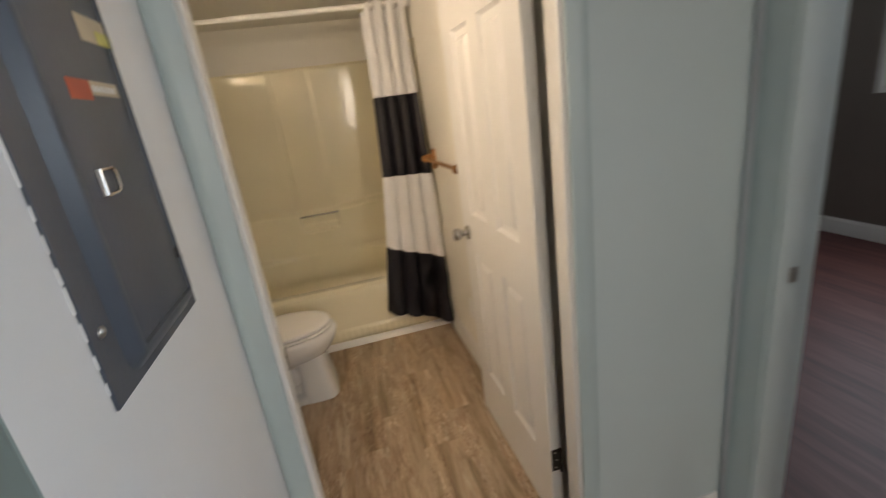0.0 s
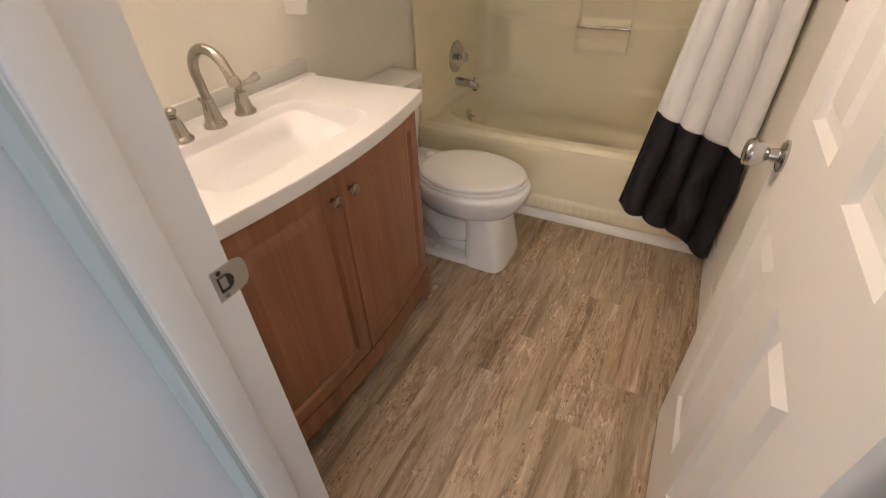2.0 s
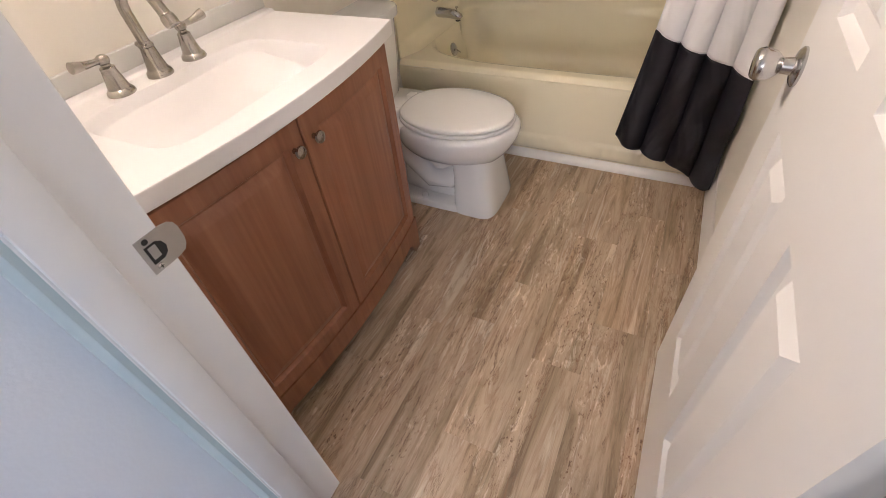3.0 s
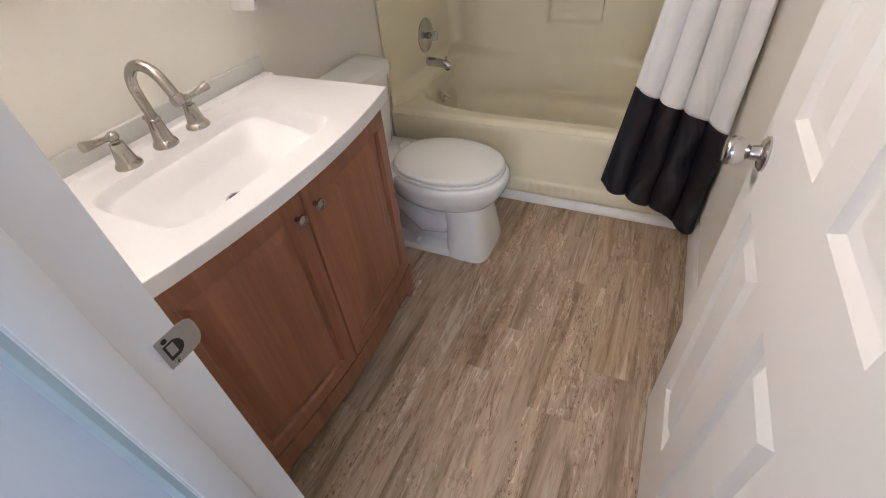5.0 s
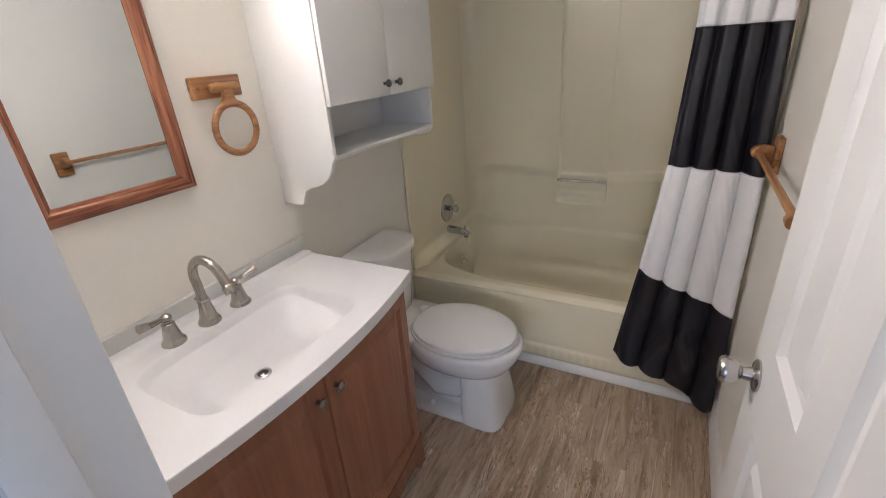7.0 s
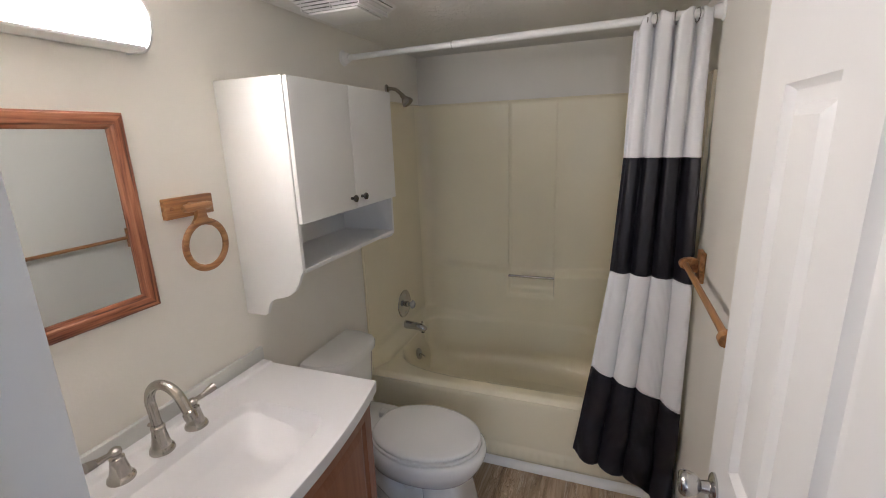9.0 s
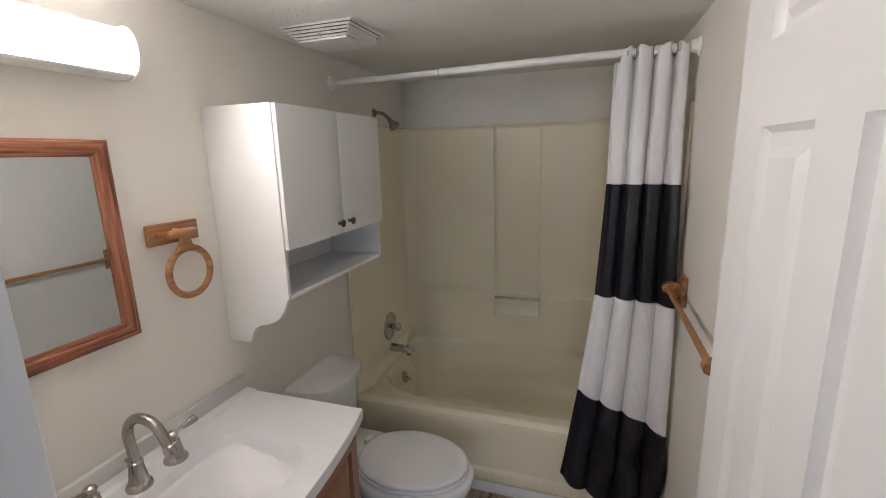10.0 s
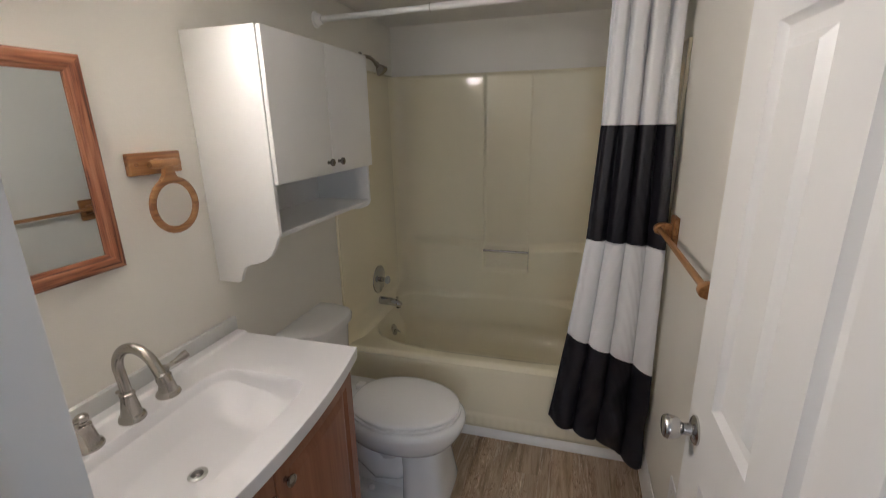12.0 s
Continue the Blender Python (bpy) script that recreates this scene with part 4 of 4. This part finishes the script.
part("drain_stopper", lathe([(0.0145, 0), (0.0145, 0.003), (0.010, 0.006), (0, 0.007)], (0.298, 0.404, top_at((0.298 - 0.003) / (front(0.404) - 0.003), (0.404 - CY0) / (CY1 - CY0))[2]), (0, 0, 1), 24), SMOKED, top, "dark drain stopper")
single("backsplash", box(0.001, CY0, 0.8885, 0.017, CY1 + 0.004, 0.937, 0.003, 2), SPLASH, "pale grey backsplash strip along the wall above the vanity", "backsplash")

# widespread faucet: a gooseneck spout and two levers
faucet = empty("faucet", (0.1, 0.42, CZ), "brushed nickel gooseneck faucet with two lever handles", "faucet")
FY = 0.421
BELL = [(0.0305, 0), (0.0315, 0.003), (0.0300, 0.010), (0.0262, 0.015), (0.0240, 0.017), (0.0200, 0.040), (0.0158, 0.066), (0.0176, 0.068), (0.0176, 0.073), (0.0135, 0.076)]
fz = CZ - 0.0005
part("spout_base", lathe(BELL + [(0.0135, 0.08)], (0.104, FY, fz), (0, 0, 1), 28), NICKEL, faucet)
goose = [(0.104, FY, fz + 0.076), (0.097, FY, fz + 0.132)] + arc((0.159, FY, fz + 0.140), (-1, 0, 0), (0, 0, 1), 0.064, 0, 152, 16)
goose += [Vector((0.2155, FY, fz + 0.1700)) + Vector((0.47, 0, -0.88)) * k for k in (0.012, 0.024, 0.034)]
part("gooseneck", tube(goose, [0.0125] * (len(goose) - 1) + [0.0125], 18), NICKEL, faucet)
tip = goose[-1]
part("nozzle", lathe([(0.0125, -0.004), (0.0160, 0), (0.0165, 0.012), (0.0150, 0.020), (0.011, 0.021), (0, 0.019)], tip, (0.47, 0, -0.88), 22), NICKEL, faucet)
part("lift_rod", tube([(0.072, FY, fz + 0.070), (0.084, FY, fz + 0.070)], [0.006, 0.004], 12), NICKEL, faucet)
for y, sgn in ((0.314, -1), (0.529, 1)):
    h = part("handle", lathe([(r, hh * 0.86) for r, hh in BELL[:7] + [(0.0165, 0.068), (0.0165, 0.071), (0.0105, 0.075), (0.0100, 0.079), (0.0130, 0.083), (0.0145, 0.089), (0.0130, 0.096), (0.0075, 0.101), (0, 0.103)]], (0.102, y, fz), (0, 0, 1), 28), NICKEL, faucet)
    lever = [Vector((0.102, y, fz + 0.077)), Vector((0.104, y + sgn * 0.02, fz + 0.079)), Vector((0.106, y + sgn * 0.040, fz + 0.081)), Vector((0.108, y + sgn * 0.062, fz + 0.085)), Vector((0.109, y + sgn * 0.071, fz + 0.087))]
    part("lever", tube(lever, [0.0080, 0.0066, 0.0082, 0.0118, 0.0122], 16), NICKEL, h)

# ---- toilet ----
toilet = empty("toilet", (0.4, 1.272, 0), "white porcelain toilet with a closed elongated lid", "toilet")
TY = 1.272
BOWL = ((0.0, 0.45, 0.25, 0.080, 0.20, 3.0), (0.12, 0.45, 0.24, 0.074, 0.19, 2.8), (0.185, 0.46, 0.22, 0.080, 0.185, 2.5), (0.215, 0.465, 0.21, 0.112, 0.200, 2.3), (0.245, 0.47, 0.225, 0.150, 0.228, 2.2), (0.280, 0.47, 0.24, 0.182, 0.258, 2.15),
        (0.315, 0.47, 0.25, 0.198, 0.278, 2.12), (0.345, 0.47, 0.25, 0.203, 0.288, 2.1), (0.362, 0.47, 0.25, 0.200, 0.285, 2.1), (0.370, 0.47, 0.247, 0.194, 0.276, 2.1), (0.372, 0.47, 0.24, 0.186, 0.266, 2.1))
rings = [superring(cx, TY, z * 1.05, hx, hy * (1 if z < 0.2 else 0.985), pw, 64, fr) for z, cx, hx, hy, fr, pw in BOWL]
part("bowl", loft(rings), PORCELAIN, toilet, smooth=60)
rings = []
for z, x0, x1, hy, pw in ((0.0, 0.500, 0.700, 0.150, 4.5), (0.010, 0.500, 0.701, 0.151, 4.5), (0.07, 0.500, 0.690, 0.142, 4.5), (0.16, 0.500, 0.676, 0.130, 4.2), (0.24, 0.49, 0.664, 0.124, 3.6), (0.29, 0.47, 0.65, 0.115, 2.6)):
    rings.append(superring((x0 + x1) / 2, TY, z, (x1 - x0) / 2, hy, pw, 56))
part("pedestal", loft(rings), PORCELAIN, toilet, "flared white pedestal foot", smooth=60)
for s in (-1, 1):
    part("trapway", tube([(0.56, TY + s * 0.05, 0.20), (0.47, TY + s * 0.056, 0.13), (0.39, TY + s * 0.06, 0.12), (0.32, TY + s * 0.06, 0.19), (0.25, TY + s * 0.058, 0.24), (0.19, TY + s * 0.055, 0.17), (0.17, TY + s * 0.05, 0.03)], [0.05, 0.056, 0.058, 0.058, 0.056, 0.052, 0.05], 18), PORCELAIN, toilet, "moulded trapway bulge", smooth=60)
rings = []
for z, hy in ((0.0, 0.146), (0.024, 0.144), (0.032, 0.136), (0.035, 0.10)):
    rings.append(superring(0.375, TY, z, 0.19, hy, 9, 56))
part("foot_flange", loft(rings), PORCELAIN, toilet, smooth=60)
part("deck", loft([superring(0.19, TY, z * 1.05, hx, hy, 4, 40) for z, hx, hy in ((0.22, 0.08, 0.09), (0.30, 0.13, 0.12), (0.345, 0.15, 0.165), (0.372, 0.15, 0.17), (0.378, 0.145, 0.165))]), PORCELAIN, toilet, smooth=60)
part("bolt_cap", lathe([(0.016, 0), (0.015, 0.01), (0.008, 0.018), (0, 0.02)], (0.36, TY - 0.115, 0.034), (0, 0, 1), 16), SEAT, toilet)


def oval(z, grow, n=64):
    out = []
    for k in range(n):
        c, s = math.cos(k * math.tau / n), math.sin(k * math.tau / n)
        pw = 2.1 if c > 0 else 3.2
        r = (abs(c) ** pw + abs(s) ** pw) ** (-1 / pw)
        out.append((0.462 + r * c * ((0.276 if c > 0 else 0.212) + grow), TY + r * s * (0.190 + grow) * (1 - 0.36 * max(0, -c) ** 1.5), z + 0.0185))
    return out


part("seat", loft([oval(z, g) for z, g in ((0.3725, -0.024), (0.3752, -0.022), (0.3757, -0.003), (0.382, 0.0), (0.388, -0.002), (0.389, -0.012))]), SEAT, toilet, smooth=60)
part("lid", loft([oval(z, g) for z, g in ((0.3885, -0.026), (0.3916, -0.024), (0.3921, -0.009), (0.402, -0.005), (0.408, -0.008), (0.411, -0.020), (0.413, -0.054), (0.414, -0.124))]), SEAT, toilet, "closed white seat lid", smooth=60)
for s in (-1, 1):
    part("seat_hinge", box(0.225, TY + s * 0.075 - 0.02, 0.396, 0.262, TY + s * 0.075 + 0.02, 0.425, 0.006, 3), SEAT, toilet)


def tank_ring(z, depth, half, out, n=16):
    """A D-shaped loop: flat at the wall, bowed at the front."""
    pts = [(0.012, TY - half), (0.012, TY + half)]
    front_pts = []
    for k in range(n + 1):
        v = 1 - 2 * k / n
        edge = 1 - abs(v) ** 10
        front_pts.append((0.012 + depth * (0.45 + 0.55 * edge) + out * (1 - v * v), TY + half * v))
    return [(x, y, z) for x, y in pts + front_pts]


part("tank", loft([tank_ring(z, d, w, 0.02) for z, d, w in ((0.392, 0.12, 0.145), (0.41, 0.135, 0.155), (0.57, 0.15, 0.168), (0.724, 0.158, 0.174))]), PORCELAIN, toilet, smooth=45)
part("tank_lid", loft([tank_ring(z, d, w, 0.032) for z, d, w in ((0.725, 0.162, 0.178), (0.729, 0.168, 0.185), (0.752, 0.169, 0.186), (0.763, 0.165, 0.182), (0.768, 0.152, 0.170), (0.769, 0.09, 0.11))]), PORCELAIN, toilet, "white bowed tank lid", smooth=45)

# ---- wall cabinet over the toilet ----
cab = empty("wall_cabinet", (0.14, 1.2, 1.08), "white melamine bathroom wall cabinet with two doors above an open shelf", "wall cabinet")
QY0, QY1, QZ = 0.870, 1.537, 1.857
outline = [(0.001, 1.080), (0.080, 1.080), (0.093, 1.088), (0.100, 1.110), (0.112, 1.133), (0.135, 1.146), (0.165, 1.152), (0.195, 1.163), (0.222, 1.183), (0.240, 1.210), (0.252, 1.238), (0.262, 1.252), (0.262, QZ), (0.001, QZ)]
part("side_panel", prism(outline, "y", QY0, QY0 + 0.015, 0.0012), MELAMINE, cab)
far = [(0.001, 1.205), (0.150, 1.207), (0.215, 1.214), (0.245, 1.226), (0.258, 1.240), (0.262, 1.252), (0.262, QZ), (0.001, QZ)]
part("side_panel", prism(far, "y", QY1 - 0.015, QY1, 0.0012), MELAMINE, cab)
part("top_panel", box(0.001, QY0 + 0.0155, QZ - 0.016, 0.262, QY1 - 0.0155, QZ - 0.001, 0.001, 1), MELAMINE, cab)
part("divider", box(0.001, QY0 + 0.0155, 1.408, 0.260, QY1 - 0.0155, 1.423, 0.001, 1), MELAMINE, cab)
part("shelf", box(0.001, QY0 + 0.0155, 1.243, 0.262, QY1 - 0.0155, 1.258, 0.002, 1), MELAMINE, cab)
part("back_panel", box(0.001, QY0 + 0.0155, 1.2585, 0.006, QY1 - 0.0155, 1.4075), MELAMINE, cab)
part("back_panel", box(0.001, QY0 + 0.0155, 1.4235, 0.006, QY1 - 0.0155, 1.840), MELAMINE, cab)
part("apron", box(0.004, QY0 + 0.0155, 1.205, 0.016, QY1 - 0.0155, 1.2425), MELAMINE, cab)
mid = (QY0 + QY1) / 2
for y0, y1, ky in ((QY0 + 0.001, mid - 0.0015, mid - 0.036), (mid + 0.0015, QY1 - 0.001, mid + 0.038)):
    d = part("door", box(0.2660, y0, 1.410, 0.281, y1, QZ - 0.001, 0.003, 3), MELAMINE, cab)
    part("knob", lathe([(0.006, 0), (0.0055, 0.010), (0.010, 0.013), (0.0135, 0.018), (0.013, 0.023), (0.008, 0.026), (0, 0.027)], (0.281, ky, 1.452), (1, 0, 0), 18), SMOKED, d, "dark nickel knob")

# ---- mirror ----
mirror = empty("mirror", (0.01, 0.363, 1.238), "rectangular wall mirror in a reddish oak frame", "mirror")
MY0, MY1, MZ0, MZ1, MW = 0.172, 0.553, 1.238, 1.750, 0.040


def mitred(ends, material):
    """One mitred side of the frame: outer and inner end points as (y, z)."""
    (ay, az), (by, bz), (cy, cz), (dy, dz) = ends
    rings = []
    for f, x in ((0, 0.0015), (0, 0.016), (0.14, 0.021), (0.5, 0.022), (0.72, 0.019), (0.80, 0.014), (1, 0.011), (1, 0.0015)):
        rings.append([(x, ay + (dy - ay) * f, az + (dz - az) * f), (x, by + (cy - by) * f, bz + (cz - bz) * f)])
    a, b = [r[0] for r in rings], [r[1] for r in rings]
    return part("frame_side", loft([a, b]), material, mirror, smooth=30)


o, i = [(MY0, MZ0), (MY1, MZ0), (MY1, MZ1), (MY0, MZ1)], [(MY0 + MW, MZ0 + MW), (MY1 - MW, MZ0 + MW), (MY1 - MW, MZ1 - MW), (MY0 + MW, MZ1 - MW)]
for k in range(4):
    j = (k + 1) % 4
    mitred((o[k], o[j], i[j], i[k]), OAK_RED_Y if k % 2 == 0 else OAK_RED_Z)
mirror.rotation_euler = (0, radians(-0.5), radians(-0.05))
mirror.location.x += 0.006
part("glass", box(0.0015, MY0 + MW + 0.0005, MZ0 + MW + 0.0005, 0.007, MY1 - MW - 0.0005, MZ1 - MW - 0.0005), MIRROR, mirror, "silvered mirror glass", smooth=0)

# ---- towel ring ----
ring = empty("towel_ring", (0.02, 0.70, 1.29), "oak towel ring hanging from an oak back plate", "towel ring")
part("back_plate", box(0.0005, 0.620, 1.460, 0.019, 0.784, 1.520, 0.004, 3), OAK_Y, ring)
part("post", tube([(0.018, 0.700, 1.492), (0.050, 0.700, 1.490)], [0.011, 0.010], 14), OAK_Y, ring)
part("crossbar", tube([(0.046, 0.655, 1.489), (0.046, 0.665, 1.489), (0.046, 0.74, 1.489), (0.046, 0.75, 1.489)], [0.009, 0.0125, 0.0125, 0.009], 14), OAK_Y, ring)
neck = [(0.706 - 0.018, 1.495), (0.706 + 0.018, 1.495), (0.706 + 0.016, 1.470), (0.706 + 0.020, 1.455), (0.706 + 0.038, 1.438), (0.706 - 0.032, 1.442), (0.706 - 0.018, 1.458), (0.706 - 0.014, 1.472)]
for y in (0.640, 0.764):
    part("screw_plug", lathe([(0.006, 0), (0.005, 0.002), (0, 0.003)], (0.019, y, 1.490), (1, 0, 0), 12), OAK_Y, ring)
part("neck", prism(neck, "x", 0.040, 0.056, 0.003), OAK_Y, ring)
part("ring", torus((0.048, 0.710, 1.372), (1, 0, 0), 0.071, 0.0105, 64, 12, 0.75), OAK_Y, ring)

# ---- towel bar on the east wall ----
bar = empty("towel_bar", (1.49, 1.19, 1.12), "honey oak towel bar with two brackets", "towel bar")
for y in (1.512, 0.855):
    part("back_plate", box(1.501, y - 0.035, 1.118, 1.5195, y + 0.035, 1.232, 0.004, 3), OAK_Y, bar)
    post = [(1.501, 1.150), (1.501, 1.202), (1.478, 1.206), (1.456, 1.204), (1.442, 1.196), (1.437, 1.183), (1.442, 1.170), (1.458, 1.163), (1.478, 1.158)]
    part("bracket", prism(post, "y", y - 0.014, y + 0.014, 0.004), OAK_Y, bar)
part("bar", tube([(1.458, 0.868, 1.184), (1.458, 1.499, 1.184)], 0.0095, 18), OAK_Y, bar)

# ---- white cover plate low on the east wall ----
cover = empty("wall_plate", (1.516, 1.085, 0.30), "white plastic cover plate low on the wall behind the door", "wall plate")
part("plate", box(1.513, 1.048, 0.300, 1.5195, 1.122, 0.415, 0.0025, 2), PLASTIC, cover)
for z in (0.335, 0.380):
    part("screw", lathe([(0.0035, 0), (0.002, 0.001), (0, 0.0012)], (1.513, 1.085, z), (-1, 0, 0), 10), STEEL, cover)

# ---- vanity light ----
lamp = empty("vanity_light", (0.05, 0.35, 1.885), "lit white acrylic vanity light bar", "light fixture")
LY0, LY1, LZ0, LZ1 = 0.100, 0.616, 1.898, 2.020
part("back_plate", box(0.0005, LY0, LZ0 + 0.004, 0.014, LY1, LZ1 - 0.004, 0.002, 1), PLASTIC, lamp)
LC, LH = (LZ0 + LZ1) / 2, (LZ1 - LZ0) / 2
curve = [(0.0145, LZ0 + 0.020)] + [(0.050 + 0.042 * math.cos(radians(a)), LC + (LH - 0.006) * math.sin(radians(a))) for a in range(-62, 63, 12)] + [(0.0145, LZ1 - 0.020)]
part("diffuser", prism(curve, "y", LY0 + 0.008, LY1 - 0.008), GLOW, lamp, "glowing curved diffuser", smooth=50)
for s in (-1, 1):
    deep = 0.062 if s > 0 else 0.076
    rail = [(0.0145, LC + s * LH), (deep - 0.020, LC + s * LH), (deep - 0.002, LC + s * (LH - 0.005)), (deep, LC + s * (LH - 0.010)), (0.0145, LC + s * (LH - 0.017))]
    part("rail", prism(rail, "y", LY0 + 0.008, LY1 - 0.008), PLASTIC, lamp, "white rail along the diffuser")
for y in (LY0, LY1 - 0.0075):
    cap = [(0.0005, LZ0 - 0.002), (0.055, LZ0 - 0.003)] + [(0.054 + 0.050 * math.sin(radians(a)), (LZ0 + LZ1) / 2 - (LZ1 - LZ0 + 0.006) / 2 * math.cos(radians(a))) for a in range(15, 166, 15)] + [(0.055, LZ1 + 0.003), (0.0005, LZ1 + 0.002)]
    part("end_cap", prism(cap, "y", y, y + 0.0075, 0.001), PLASTIC, lamp, smooth=30)

# ---- ceiling vent ----
# dark grey sheet behind the louvres holds the shade of the slots
VENTSHADE = plain("slot_shade_grey", (0.12, 0.115, 0.11), 0.8)
vent = empty("ceiling_vent", (0.24, 1.3, 2.11), "white plastic louvred bathroom exhaust fan grille", "ceiling vent")
VX0, VX1, WY_0, WY_1 = 0.093, 0.390, 1.160, 1.428
part("backing", box(VX0 + 0.012, WY_0 + 0.012, CEILZ - 0.004, VX1 - 0.012, WY_1 - 0.012, CEILZ - 0.0005), VENTSHADE, vent)


def frame_ring(s0, s1, za, zb):
    """A square loop between two insets, one above the other."""
    rings = []
    for s, z in ((s0, za), (s1, zb), (s1 + 0.003, zb + 0.002), (s0 + 0.004, za + 0.002)):
        rings.append([(VX0 + s, WY_0 + s, z), (VX1 - s, WY_0 + s, z), (VX1 - s, WY_1 - s, z), (VX0 + s, WY_1 - s, z)])
    return loft(rings + [rings[0]], cap=False)


for k in range(5):
    s = 0.0 + k * 0.0095
    z = CEILZ - 0.002 - k * 0.0084
    part("louvre", frame_ring(s, s + 0.0080, z - 0.0005, z - 0.0058), PLASTIC, vent, smooth=0)
part("centre_panel", box(VX0 + 0.047, WY_0 + 0.047, CEILZ - 0.050, VX1 - 0.047, WY_1 - 0.047, CEILZ - 0.041, 0.004, 3), PLASTIC, vent)
for x in (VX0 + 0.03, (VX0 + VX1) / 2, VX1 - 0.034):
    part("rib", box(x, WY_0 + 0.03, CEILZ - 0.0405, x + 0.004, WY_1 - 0.03, CEILZ - 0.005), PLASTIC, vent)

# ---- bathroom floor of travertine-look vinyl planks ----
floor = structure("floor", box(0, -0.119, -0.12, 1.52, 2.49, -0.0035), plain("floor_joint", (0.10, 0.075, 0.055), 0.7), "streaked beige and brown travertine-look vinyl plank floor")
PWID, PLEN = 0.158, 0.622
bm = box(-PWID / 2 + 0.0002, -PLEN / 2 + 0.0002, -0.0034, PWID / 2 - 0.0002, PLEN / 2 - 0.0002, 0.0, 0.0004, 1)
plank_mesh = bpy.data.meshes.new("plank")
bm.to_mesh(plank_mesh)
bm.free()
plank_mesh.materials.append(TRAV)
START = {0.744: 0.0, 0.902: 0.21, 1.06: 0.54, 1.218: 0.13}
CUT = {}
base_floor = ORIGIN[floor.name]


def plank(x0, x1, y0, y1):
    """A whole plank shares one mesh; one cut at an edge gets its own."""
    key = (round(x1 - x0, 3), round(y1 - y0, 3))
    if key == (round(PWID, 3), round(PLEN, 3)):
        me = plank_mesh
    elif key in CUT:
        me = CUT[key]
    else:
        w, d = (x1 - x0) / 2 - 0.0002, (y1 - y0) / 2 - 0.0002
        b = box(-w, -d, -0.0034, w, d, 0.0, 0.0004, 1)
        me = CUT[key] = bpy.data.meshes.new("plank")
        b.to_mesh(me)
        b.free()
        me.materials.append(TRAV)
    ob = new("plank", me)
    ob.parent = floor
    ob.location = Vector(((x0 + x1) / 2, (y0 + y1) / 2, 0)) - base_floor


for k in range(-5, 4):
    x0 = round(1.06 + k * PWID, 3)
    xa, xb = max(x0, 0.002), min(x0 + PWID, 1.518)
    if xb - xa < 0.01:
        continue
    y = START.get(x0, (k * 0.23) % PLEN) - PLEN * 2
    while y < 1.672:
        ya, yb = max(y, -0.118), min(y + PLEN, 1.672)
        if yb - ya > 0.01:
            plank(xa, xb, ya, yb)
        y += PLEN
